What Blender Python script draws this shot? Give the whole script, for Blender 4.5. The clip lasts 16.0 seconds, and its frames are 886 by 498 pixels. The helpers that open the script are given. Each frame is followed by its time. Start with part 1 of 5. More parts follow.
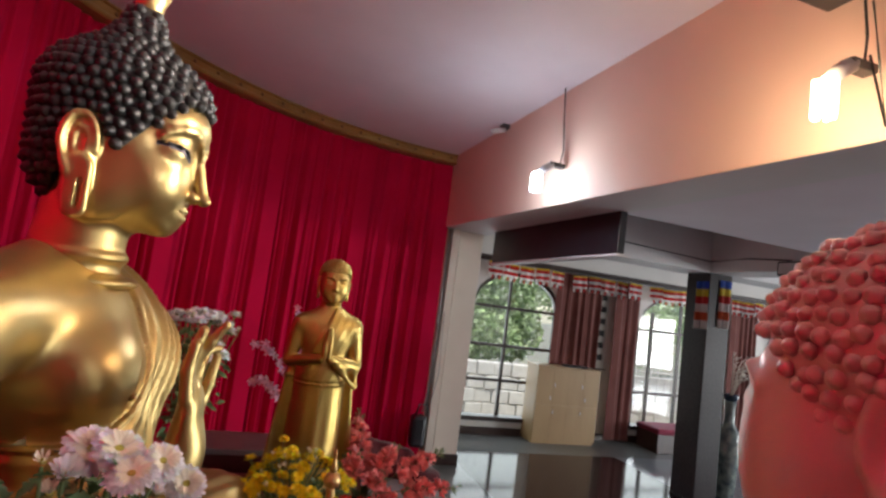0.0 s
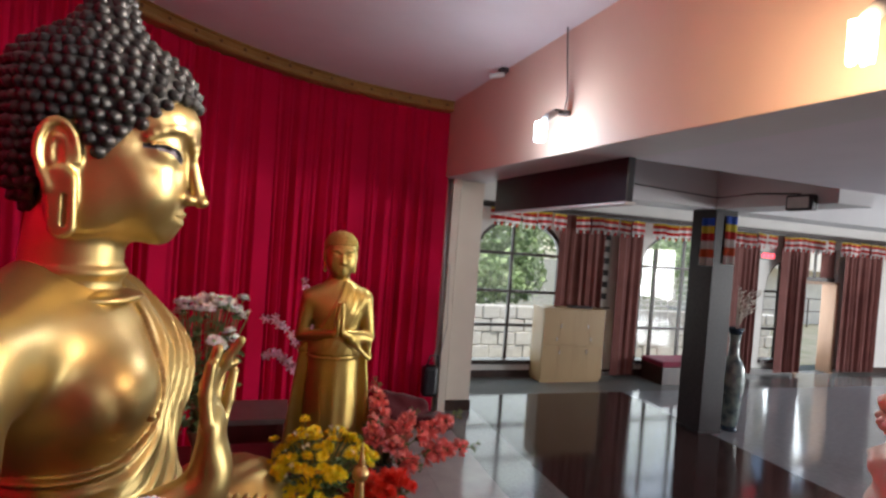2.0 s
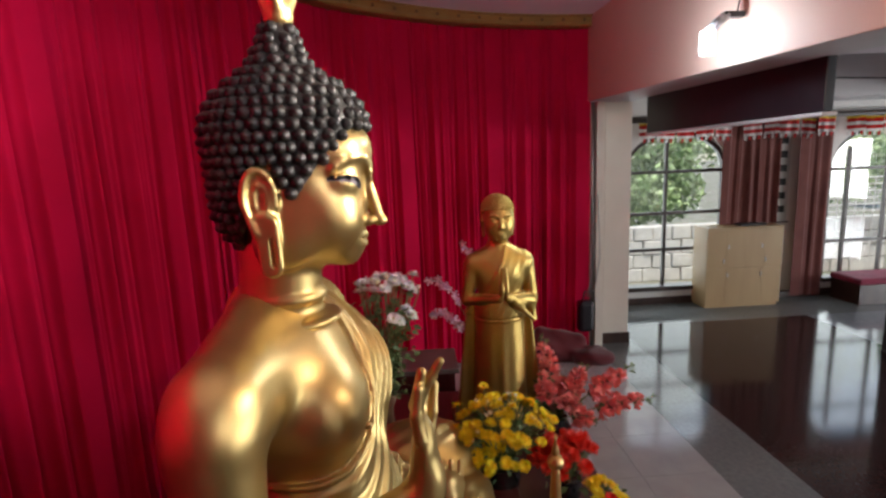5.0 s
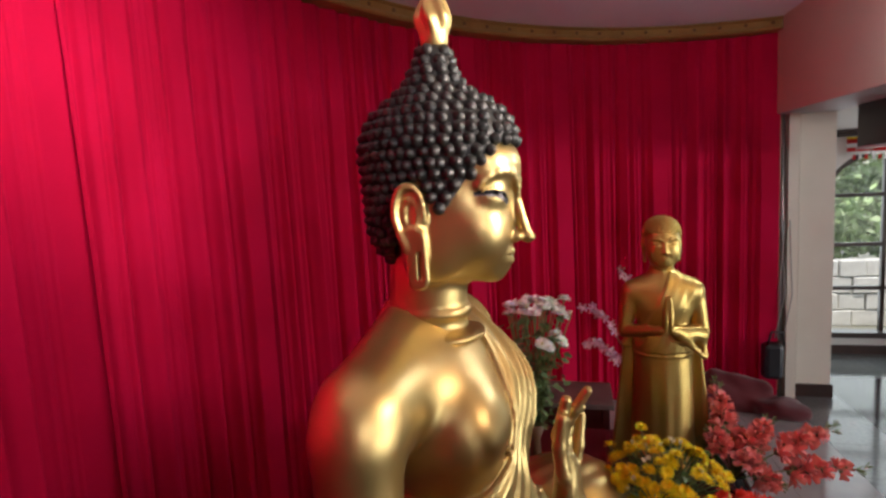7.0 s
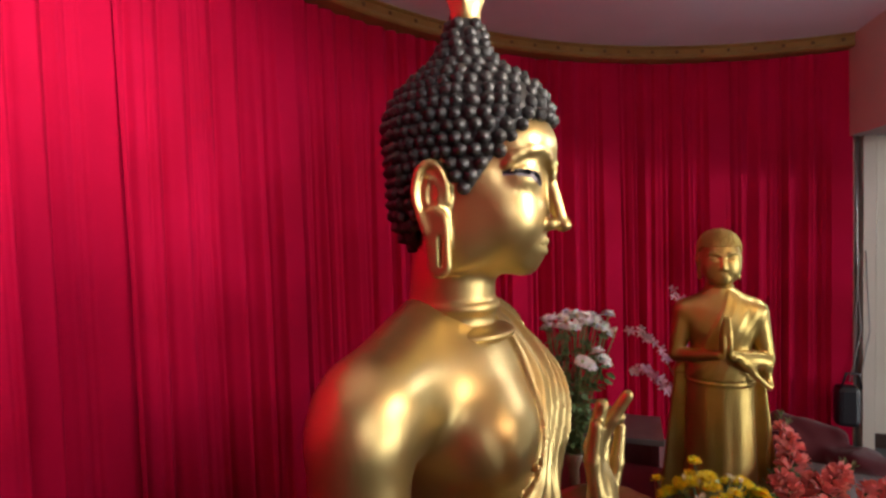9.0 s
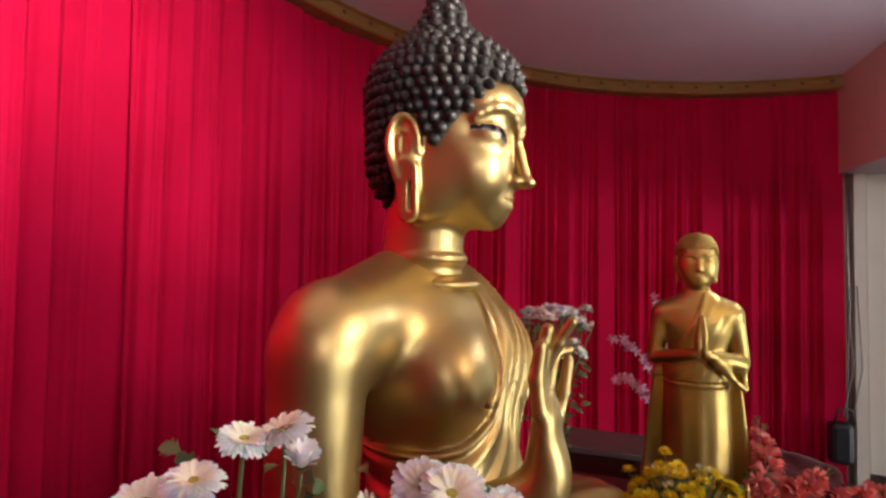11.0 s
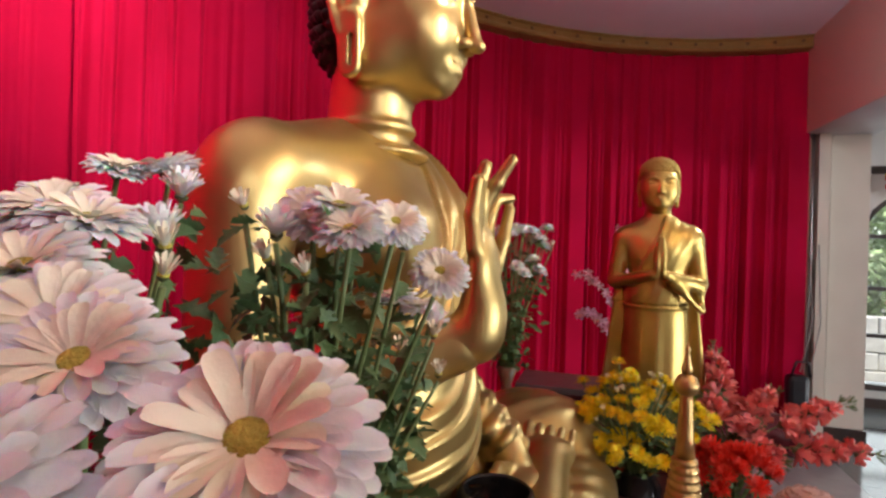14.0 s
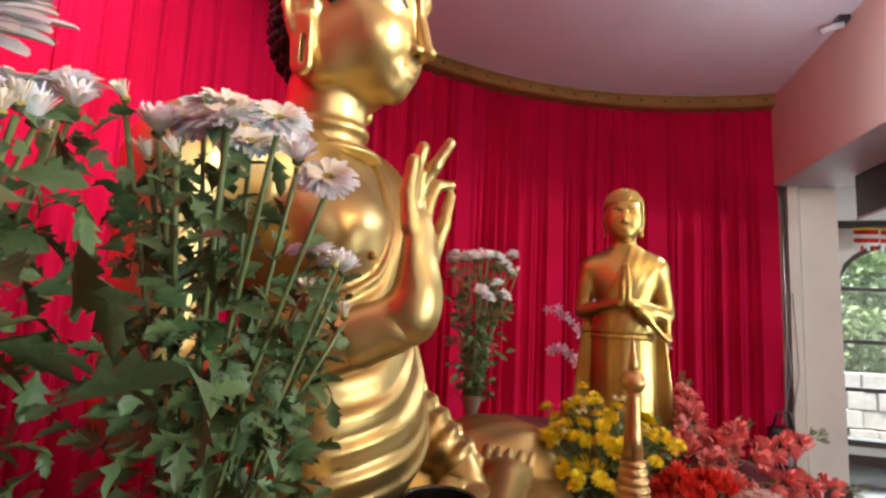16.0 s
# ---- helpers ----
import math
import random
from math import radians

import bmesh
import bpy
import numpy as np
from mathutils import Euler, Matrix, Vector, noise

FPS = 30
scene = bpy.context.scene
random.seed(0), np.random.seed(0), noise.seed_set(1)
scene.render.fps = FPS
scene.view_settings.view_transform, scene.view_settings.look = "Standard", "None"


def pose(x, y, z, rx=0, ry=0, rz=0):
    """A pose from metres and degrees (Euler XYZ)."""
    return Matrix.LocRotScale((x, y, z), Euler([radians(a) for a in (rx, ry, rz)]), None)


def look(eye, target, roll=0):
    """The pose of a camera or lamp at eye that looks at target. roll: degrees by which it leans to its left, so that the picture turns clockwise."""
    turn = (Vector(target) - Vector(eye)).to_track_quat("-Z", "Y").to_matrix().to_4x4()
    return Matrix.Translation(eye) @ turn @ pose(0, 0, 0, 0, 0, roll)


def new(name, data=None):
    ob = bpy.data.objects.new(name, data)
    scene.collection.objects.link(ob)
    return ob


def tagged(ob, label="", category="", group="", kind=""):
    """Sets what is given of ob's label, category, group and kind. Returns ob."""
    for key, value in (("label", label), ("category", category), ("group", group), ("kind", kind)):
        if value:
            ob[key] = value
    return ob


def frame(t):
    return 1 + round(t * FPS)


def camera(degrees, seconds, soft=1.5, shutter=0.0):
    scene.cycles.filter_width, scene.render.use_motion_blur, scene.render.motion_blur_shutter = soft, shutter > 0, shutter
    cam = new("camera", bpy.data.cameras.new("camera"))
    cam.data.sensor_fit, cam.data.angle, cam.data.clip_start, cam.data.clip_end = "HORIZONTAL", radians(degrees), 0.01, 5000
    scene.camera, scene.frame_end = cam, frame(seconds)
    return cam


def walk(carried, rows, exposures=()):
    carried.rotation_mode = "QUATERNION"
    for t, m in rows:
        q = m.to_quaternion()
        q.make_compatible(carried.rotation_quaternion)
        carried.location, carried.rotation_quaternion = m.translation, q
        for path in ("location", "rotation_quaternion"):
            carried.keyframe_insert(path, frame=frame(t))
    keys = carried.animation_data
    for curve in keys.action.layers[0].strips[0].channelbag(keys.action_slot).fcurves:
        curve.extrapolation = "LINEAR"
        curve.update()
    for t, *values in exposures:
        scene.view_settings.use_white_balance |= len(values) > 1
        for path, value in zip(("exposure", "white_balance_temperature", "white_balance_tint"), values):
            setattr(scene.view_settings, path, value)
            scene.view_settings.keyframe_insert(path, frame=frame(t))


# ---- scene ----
cam = camera(81.9, 16.0, soft=2.6)
PATH = [
    (0, (0.487, 0.108, 2.145), (1.070, 2.010, 2.345), 7.6),
    (0.5, (0.494, 0.158, 2.165), (1.098, 2.057, 2.326), 7.4),
    (1, (0.468, 0.174, 2.210), (1.093, 2.071, 2.316), 6.5),
    (1.5, (0.458, 0.192, 2.252), (1.087, 2.091, 2.292), 5.6),
    (2, (0.446, 0.209, 2.287), (1.060, 2.112, 2.258), 4.3),
    (2.5, (0.429, 0.242, 2.329), (1.002, 2.155, 2.230), 2.9),
    (3, (0.403, 0.258, 2.377), (0.896, 2.191, 2.215), 1.3),
    (5.5, (0.323, 0.324, 2.514), (0.273, 2.292, 2.163), -2.7),
    (6, (0.315, 0.319, 2.504), (0.090, 2.283, 2.202), -2.8),
    (6.5, (0.335, 0.351, 2.492), (-0.052, 2.298, 2.245), -2.9),
    (7, (0.354, 0.364, 2.473), (-0.143, 2.290, 2.262), -3.1),
    (7.5, (0.353, 0.375, 2.454), (-0.236, 2.279, 2.298), -2.9),
    (8, (0.354, 0.436, 2.430), (-0.264, 2.332, 2.285), -3.1),
    (8.5, (0.363, 0.497, 2.381), (-0.286, 2.385, 2.257), -3.1),
    (9, (0.373, 0.487, 2.348), (-0.296, 2.370, 2.265), -1.7),
    (11.5, (0.495, 0.438, 2.083), (-0.171, 2.322, 2.166), 1.5),
    (12, (0.492, 0.463, 2.062), (-0.120, 2.365, 2.138), 1.8),
    (12.5, (0.503, 0.474, 2.000), (-0.084, 2.385, 2.050), 1.5),
    (13, (0.513, 0.494, 1.950), (-0.094, 2.399, 1.947), 1.2),
    (13.5, (0.536, 0.510, 1.887), (-0.068, 2.416, 1.897), 1.0),
    (14, (0.558, 0.526, 1.826), (-0.049, 2.431, 1.829), 1.8),
    (14.5, (0.567, 0.548, 1.757), (-0.023, 2.459, 1.775), 2.2),
    (15, (0.590, 0.574, 1.681), (0.011, 2.487, 1.740), 2.6),
    (15.5, (0.621, 0.590, 1.669), (0.028, 2.495, 1.805), 3.1),
    (16, (0.656, 0.575, 1.676), (0.090, 2.478, 1.910), 2.6),
]
walk(cam, [(t, look(eye, target, roll)) for t, eye, target, roll in PATH],
     exposures=((0, 0.05), (3, 0.1), (5.5, 0.1), (9, 0.05), (11.5, 0.1), (12.5, 0.12), (14.5, 0.5), (16, 0.75)))

# ---- light ----
world = bpy.data.worlds.new("world")
scene.world = world
world.use_nodes = True
wn = world.node_tree
sky = wn.nodes.new("ShaderNodeTexSky")
sky.sky_type, sky.sun_disc = "NISHITA", False
sky.sun_elevation, sky.sun_rotation = radians(50), radians(150)
wn.links.new(sky.outputs[0], wn.nodes["Background"].inputs[0])
wn.nodes["Background"].inputs[1].default_value = 0.32


def lamp(name, kind, m, power, colour, size=0.05, size_y=None):
    data = bpy.data.lights.new(name, kind)
    data.energy, data.color = power, colour
    if kind == "AREA":
        data.size = size
        if size_y:
            data.shape, data.size_y = "RECTANGLE", size_y
    elif kind == "SUN":
        data.angle = size
    else:
        data.shadow_soft_size = size
    ob = new(name, data)
    ob.matrix_world = m
    return ob


lamp("sun", "SUN", look((5, 4, 20), (6, 11, 0)), 5.0, (1, 0.95, 0.88), radians(2))
# daylight that comes in through the arched windows and the doorway
for wx, ww, wh, pw in ((4.55, 1.6, 2.4, 34), (7.95, 1.6, 2.4, 34), (11.75, 1.05, 2.0, 34)):
    lamp("daylight_fill", "AREA", look((wx, 8.85, 1.5), (wx, 5, 0.9)), pw, (0.86, 0.95, 1.0), ww, wh)
# the bulbs on the beam: each lights the room round it
lamp("bulb_light_cool", "POINT", pose(2.26, 3.86, 3.22), 9, (0.66, 0.83, 1.0), 0.06)
# lamp of an unseen third bulb, added to light the left curtain
lamp("bulb_light_cool", "POINT", pose(2.28, -0.86, 3.20), 12, (0.80, 0.90, 1.0), 0.06)
lamp("bulb_light_warm", "POINT", pose(2.28, 1.50, 3.12), 15, (1.0, 0.66, 0.36), 0.06)
# spots added at the bare bulbs to brighten the curtain and the altar
for eye, aim, power, colour, cone in (((2.30, 1.50, 3.10), (-1.9, 0.9, 3.35), 900, (1.0, 0.86, 0.76), 66), ((2.28, 3.86, 3.22), (-0.9, 1.2, 1.8), 60, (0.92, 0.95, 1.0), 85), ((2.28, -0.86, 3.20), (-1.9, 1.3, 3.25), 500, (0.98, 0.95, 1.0), 56)):
    sp = lamp("added_spot", "SPOT", look(eye, aim), power, colour, 0.12)
    sp.data.shadow_soft_size = 0.15 if power < 300 else 0.35
    sp.data.spot_size, sp.data.spot_blend = radians(cone), 1.0
# fill lamps added out of view in the east wall, for curtain, statues and hall
for wy in (-3.2, 2.2):
    lamp("daylight_fill", "AREA", look((16.85, wy, 1.55), (0, 1.5, 1.9)), 480, (0.94, 0.97, 1.0), 3.4, 2.2)

# ---- materials ----


def mat(name, colour, rough=0.5, metal=0.0, second=None, scale=8.0, bump=0.0, bump_scale=60.0, spec=0.5, coat=0.0, stretch=(1, 1, 1), rough2=None, sheen=0.0, island=0.0):
    """A surface with two scales of variation: broad patches of a second colour and fine relief."""
    m = bpy.data.materials.new(name)
    m.use_nodes = True
    n, l = m.node_tree.nodes, m.node_tree.links
    b = n["Principled BSDF"]
    b.inputs["Roughness"].default_value, b.inputs["Metallic"].default_value = rough, metal
    b.inputs["Specular IOR Level"].default_value, b.inputs["Coat Weight"].default_value = spec, coat
    b.inputs["Sheen Weight"].default_value = sheen
    co = n.new("ShaderNodeTexCoord")
    mp = n.new("ShaderNodeMapping")
    mp.inputs["Scale"].default_value = stretch
    l.new(co.outputs["Object"], mp.inputs[0])
    no = n.new("ShaderNodeTexNoise")
    no.inputs["Scale"].default_value, no.inputs["Detail"].default_value = scale, 6
    l.new(mp.outputs[0], no.inputs[0])
    ramp = n.new("ShaderNodeValToRGB")
    ramp.color_ramp.elements[0].position, ramp.color_ramp.elements[1].position = 0.35, 0.68
    ramp.color_ramp.elements[0].color = (*colour, 1)
    ramp.color_ramp.elements[1].color = (*(second or [c * 0.82 for c in colour]), 1)
    l.new(no.outputs[0], ramp.inputs[0])
    last = ramp.outputs[0]
    if island:
        geo, hsv = n.new("ShaderNodeNewGeometry"), n.new("ShaderNodeHueSaturation")
        mr = n.new("ShaderNodeMapRange")
        mr.inputs["To Min"].default_value, mr.inputs["To Max"].default_value = 1 - island, 1 + island
        l.new(geo.outputs["Random Per Island"], mr.inputs[0])
        l.new(mr.outputs[0], hsv.inputs["Value"])
        l.new(last, hsv.inputs["Color"])
        last = hsv.outputs[0]
    l.new(last, b.inputs["Base Color"])
    if rough2 is not None:
        mr2 = n.new("ShaderNodeMapRange")
        mr2.inputs["To Min"].default_value, mr2.inputs["To Max"].default_value = rough, rough2
        l.new(no.outputs[0], mr2.inputs[0])
        l.new(mr2.outputs[0], b.inputs["Roughness"])
    if bump:
        fine = n.new("ShaderNodeTexNoise")
        fine.inputs["Scale"].default_value, fine.inputs["Detail"].default_value = bump_scale, 4
        l.new(mp.outputs[0], fine.inputs[0])
        bp = n.new("ShaderNodeBump")
        bp.inputs["Strength"].default_value, bp.inputs["Distance"].default_value = bump, 0.01
        l.new(fine.outputs[0], bp.inputs["Height"])
        l.new(bp.outputs[0], b.inputs["Normal"])
    return m


def glow(name, colour, strength):
    m = bpy.data.materials.new(name)
    m.use_nodes = True
    b = m.node_tree.nodes["Principled BSDF"]
    b.inputs["Base Color"].default_value = (*colour, 1)
    b.inputs["Emission Color"].default_value, b.inputs["Emission Strength"].default_value = (*colour, 1), strength
    return m


GOLD = mat("gold_paint", (0.53, 0.39, 0.160), 0.30, 0.95, (0.44, 0.32, 0.120), 4, 0.025, 60, rough2=0.48)
GOLD_MONK = mat("gold_paint_monk", (0.56, 0.40, 0.13), 0.32, 0.92, (0.47, 0.325, 0.09), 6, 0.04, 90, rough2=0.46)
COPPER = mat("copper_brown_gloss", (0.60, 0.48, 0.40), 0.22, 0.15, (0.53, 0.41, 0.33), 8, 0.03, 90, rough2=0.42)
GOLD_BRASS = mat("brass", (0.56, 0.37, 0.16), 0.34, 1.0, (0.46, 0.29, 0.11), 14, 0.1, 120, rough2=0.45)
HAIR = mat("black_lacquer", (0.012, 0.012, 0.012), 0.40, 0.0, (0.022, 0.021, 0.019), 20, 0.1, 140, 0.4, rough2=0.52)
EYE = mat("eye_paint", (0.010, 0.009, 0.010), 0.6, spec=0.2)
EYE_GREY = mat("grey_eye_paint", (0.15, 0.13, 0.15), 0.5, 0, (0.10, 0.09, 0.11), 40, spec=0.3)
CURTAIN = mat("red_curtain", (0.50, 0.003, 0.044), 0.85, 0, (0.40, 0.002, 0.030), 1.6, 0.12, 220, 0.08)
CORNICE = mat("gold_cornice", (0.34, 0.19, 0.05), 0.5, 0.3, (0.26, 0.14, 0.035), 5, 0.2, 50)
CORNICE_DARK = mat("cornice_boss", (0.13, 0.06, 0.015), 0.5, 0.3)
CEIL = mat("ceiling_paint", (0.72, 0.66, 0.71), 0.7, 0, (0.68, 0.62, 0.67), 2, 0.05, 60)
PEACH = mat("peach_wall_paint", (0.74, 0.53, 0.43), 0.6, 0, (0.70, 0.50, 0.41), 1.4, 0.08, 45)
WHITE = mat("white_wall_paint", (0.72, 0.70, 0.66), 0.6, 0, (0.66, 0.64, 0.60), 1.2, 0.08, 45)
SLAB = mat("ceiling_slab_paint", (0.66, 0.65, 0.65), 0.65, 0, (0.60, 0.59, 0.59), 1.5, 0.06, 40)
CREAM = mat("cream_column_paint", (0.74, 0.68, 0.58), 0.6, 0, (0.70, 0.64, 0.54), 3, 0.06, 50)
DARKWOOD = mat("dark_wood", (0.035, 0.018, 0.015), 0.35, 0, (0.055, 0.028, 0.02), 6, 0.1, 60, stretch=(1, 1, 0.15))
GRANITE = mat("dark_granite", (0.026, 0.022, 0.024), 0.34, 0, (0.040, 0.033, 0.034), 30, 0, 60, 0.15)
GRANITE_RED = mat("maroon_granite", (0.034, 0.017, 0.016), 0.10, 0, (0.052, 0.026, 0.023), 35, 0, 60, 0.30)
TILE = mat("pale_floor_tile", (0.42, 0.42, 0.41), 0.12, 0, (0.36, 0.36, 0.355), 4, 0, 60, 0.3)
BORDER = mat("grey_floor_border", (0.15, 0.16, 0.155), 0.10, 0, (0.19, 0.20, 0.195), 25, 0, 60, 0.4)
GREYTILE = mat("grey_polished_floor", (0.21, 0.225, 0.24), 0.11, 0, (0.25, 0.265, 0.28), 12, 0, 60, 0.5)
BLACK = mat("black_plastic", (0.012, 0.012, 0.016), 0.35, 0, (0.018, 0.018, 0.022), 10)
CABWOOD = mat("light_laminate", (0.40, 0.27, 0.13), 0.45, 0, (0.36, 0.235, 0.11), 5, 0.05, 40, stretch=(1, 1, 0.2))
STEEL = mat("steel", (0.6, 0.6, 0.6), 0.3, 1.0)

# ---- mesh helpers ----


def part(name, bm, material, parent=None, label="", smooth=False, m=None):
    me = bpy.data.meshes.new(name)
    bm.to_mesh(me)
    bm.free()
    for mt in (material if isinstance(material, (list, tuple)) else [material]):
        me.materials.append(mt)
    if smooth:
        for f in me.polygons:
            f.use_smooth = True
    ob = new(name, me)
    if m is not None:
        ob.matrix_world = m
    if parent is not None:
        ob.parent = parent
    if label:
        ob["label"] = label
    return ob


def raw(name, verts, faces, material, parent=None, label="", smooth=True, index=None):
    me = bpy.data.meshes.new(name)
    me.from_pydata(verts, [], faces)
    for mt in (material if isinstance(material, (list, tuple)) else [material]):
        me.materials.append(mt)
    if index is not None:
        me.polygons.foreach_set("material_index", np.asarray(index, dtype=np.int32))
    me.polygons.foreach_set("use_smooth", np.full(len(me.polygons), smooth))
    me.update()
    ob = new(name, me)
    if parent is not None:
        ob.parent = parent
    if label:
        ob["label"] = label
    return ob


def empty(name, place=(0, 0, 0)):
    ob = new(name)
    ob.location = place
    return ob


def box(bm, lo, hi, bevel=0.0):
    """An axis-aligned block between two corners, its edges rounded by bevel."""
    r = bmesh.ops.create_cube(bm, size=1)["verts"]
    s = [hi[i] - lo[i] for i in range(3)]
    c = [(hi[i] + lo[i]) / 2 for i in range(3)]
    bmesh.ops.transform(bm, matrix=Matrix.LocRotScale(c, None, s), verts=r)
    if bevel:
        ed = list({e for v in r for e in v.link_edges})
        bmesh.ops.bevel(bm, geom=ed, offset=bevel, segments=2, affect="EDGES", profile=0.5)
    return bm


def block(lo, hi, bevel=0.0):
    return box(bmesh.new(), lo, hi, bevel)


def lathe(profile, n=32, bm=None, m=None):
    """A turned body from (radius, height) pairs."""
    bm = bm or bmesh.new()
    rings = []
    for r, z in profile:
        rings.append([bm.verts.new((r * math.cos(2 * math.pi * i / n), r * math.sin(2 * math.pi * i / n), z)) for i in range(n)])
    for a, b in zip(rings, rings[1:]):
        for i in range(n):
            bm.faces.new((a[i], a[(i + 1) % n], b[(i + 1) % n], b[i]))
    if profile[0][0] > 1e-4:
        bm.faces.new(rings[0][::-1])
    if profile[-1][0] > 1e-4:
        bm.faces.new(rings[-1])
    if m is not None:
        bmesh.ops.transform(bm, matrix=m, verts=bm.verts)
    return bm


def tube(points, radius, n=8, bm=None, taper=1.0):
    """A round bar that follows points."""
    bm = bm or bmesh.new()
    pts = [Vector(p) for p in points]
    rings = []
    for i, p in enumerate(pts):
        d = (pts[min(i + 1, len(pts) - 1)] - pts[max(i - 1, 0)]).normalized()
        a = d.orthogonal().normalized()
        b = d.cross(a)
        r = radius * (1 + (taper - 1) * i / max(1, len(pts) - 1))
        rings.append([bm.verts.new(p + r * (a * math.cos(2 * math.pi * k / n) + b * math.sin(2 * math.pi * k / n))) for k in range(n)])
    for ra, rb in zip(rings, rings[1:]):
        k0 = min(range(n), key=lambda k: (rb[k].co - ra[0].co).length)
        for k in range(n):
            bm.faces.new((ra[k], ra[(k + 1) % n], rb[(k + 1 + k0) % n], rb[(k + k0) % n]))
    bm.faces.new(rings[0][::-1])
    bm.faces.new(rings[-1])
    return bm


def wall_with_openings(x0, x1, z0, z1, y, thick, openings):
    """A wall along x whose openings go right through it. Each opening: centre, half width, sill, spring, rise of its arch."""
    bm = bmesh.new()
    cols = {x0, x1}
    for c, h, sill, spring, rise in openings:
        for i in range(17):
            cols.add(round(c - h + 2 * h * i / 16, 4))
    cols = sorted(cols)

    def gap(x):
        for c, h, sill, spring, rise in openings:
            if abs(x - c) < h:
                u = (x - c) / h
                return sill, spring + rise * math.sqrt(max(0, 1 - u * u))
        return None

    def prism(xa, xb, la, lb, ha, hb):
        v = [bm.verts.new(p) for p in ((xa, y, la), (xb, y, lb), (xb, y, hb), (xa, y, ha),
                                       (xa, y + thick, la), (xb, y + thick, lb), (xb, y + thick, hb), (xa, y + thick, ha))]
        for f in ((0, 1, 2, 3), (5, 4, 7, 6), (0, 4, 5, 1), (3, 2, 6, 7), (0, 3, 7, 4), (1, 5, 6, 2)):
            bm.faces.new([v[i] for i in f])

    def top(x, xin):
        for c, h, sill, spring, rise in openings:
            if abs(xin - c) < h:
                u = min(1, abs(x - c) / h)
                return spring + rise * math.sqrt(max(0, 1 - u * u))

    for xa, xb in zip(cols, cols[1:]):
        mid = (xa + xb) / 2
        g = gap(mid)
        if g is None:
            prism(xa, xb, z0, z0, z1, z1)
        else:
            if g[0] > z0 + 1e-3:
                prism(xa, xb, z0, z0, g[0], g[0])
            prism(xa, xb, top(xa, mid), top(xb, mid), z1, z1)
    return bm


# ---- the shell of the place ----
STAGE_Z, SOFFIT = 4.10, 3.13
APSE, APSE_R = (2.47, 2.21), 4.42
WALL_Y = 8.35
WIN = [(4.52, 0.86, 0.26, 2.20, 0.62), (8.0, 0.92, 0.26, 2.15, 0.66), (10.75, 0.52, 0.27, 1.7, 0.72)]
tagged(part("wall_north", wall_with_openings(2.5, 17.0, 0, 3.9, WALL_Y, 0.24, WIN + [(11.80, 0.56, 0.0, 2.75, 0.0)]), WHITE), "cream plastered wall with arched openings", "wall", kind="structure")
# its two openings are out of view, added to hold the fill lamps
east = wall_with_openings(-7, 8.6, 0, 3.9, -17.24, 0.24, [(-3.2, 1.75, 0.4, 2.7, 0.0), (2.2, 1.75, 0.4, 2.7, 0.0)])
bmesh.ops.rotate(east, verts=east.verts, cent=(0, 0, 0), matrix=Matrix.Rotation(radians(90), 3, "Z"))
tagged(part("wall_east", east, WHITE), "cream plastered hall wall with two openings added for fill light", "wall", kind="structure")
tagged(part("wall_south", block((2.5, -7.24, 0), (17.24, -7, 3.9)), WHITE), "plain cream plastered hall wall", "wall", kind="structure")
tagged(part("floor", block((-3, -7.5, -0.2), (17.5, 8.6, -0.012)), GREYTILE), "polished pale grey stone tile floor", "floor", kind="structure")


def apse_wall():
    bm = bmesh.new()
    n = 64
    rings = []
    for i in range(n + 1):
        a = radians(88 + 184 * i / n)
        rings.append([bm.verts.new((APSE[0] + r * math.cos(a), APSE[1] + r * math.sin(a), z)) for r, z in ((4.62, 0), (4.62, 4.2), (4.8, 4.2), (4.8, 0))])
    for a, b in zip(rings, rings[1:]):
        for k in range(4):
            bm.faces.new((a[k], a[(k + 1) % 4], b[(k + 1) % 4], b[k]))
    bm.faces.new(rings[0][::-1])
    bm.faces.new(rings[-1])
    bmesh.ops.recalc_face_normals(bm, faces=bm.faces)
    return bm


tagged(part("wall_west", apse_wall(), PEACH), "curved peach-painted wall behind the red curtain", "wall", kind="structure")


def ceiling_mesh():
    bm = bmesh.new()
    box(bm, (-2.8, -3.4, STAGE_Z), (2.90, 7.4, 4.295))
    box(bm, (3.12, -7, SOFFIT), (17.1, 3.95, 4.0))
    box(bm, (3.12, 3.95, 3.52), (17.1, 8.5, 4.0))
    return bm


tagged(part("ceiling", ceiling_mesh(), [CEIL]), "plain painted ceiling, pinkish white", "ceiling", kind="structure")
def main_beam():
    """The deep beam runs slightly askew to the hall, and its underside falls a little."""
    bm = block((2.56, -7, SOFFIT), (3.14, 8.34, 4.3), 0.008)
    for v in bm.verts:
        if v.co.x < 2.8:
            v.co.x += 0.05 * (5 - v.co.y)
        if v.co.z < 3.5:
            v.co.z += 0.02 * (v.co.y - 5) - 0.03
    for f in bm.faces:
        if f.normal.z < -0.5:
            f.material_index = 1
    return bm


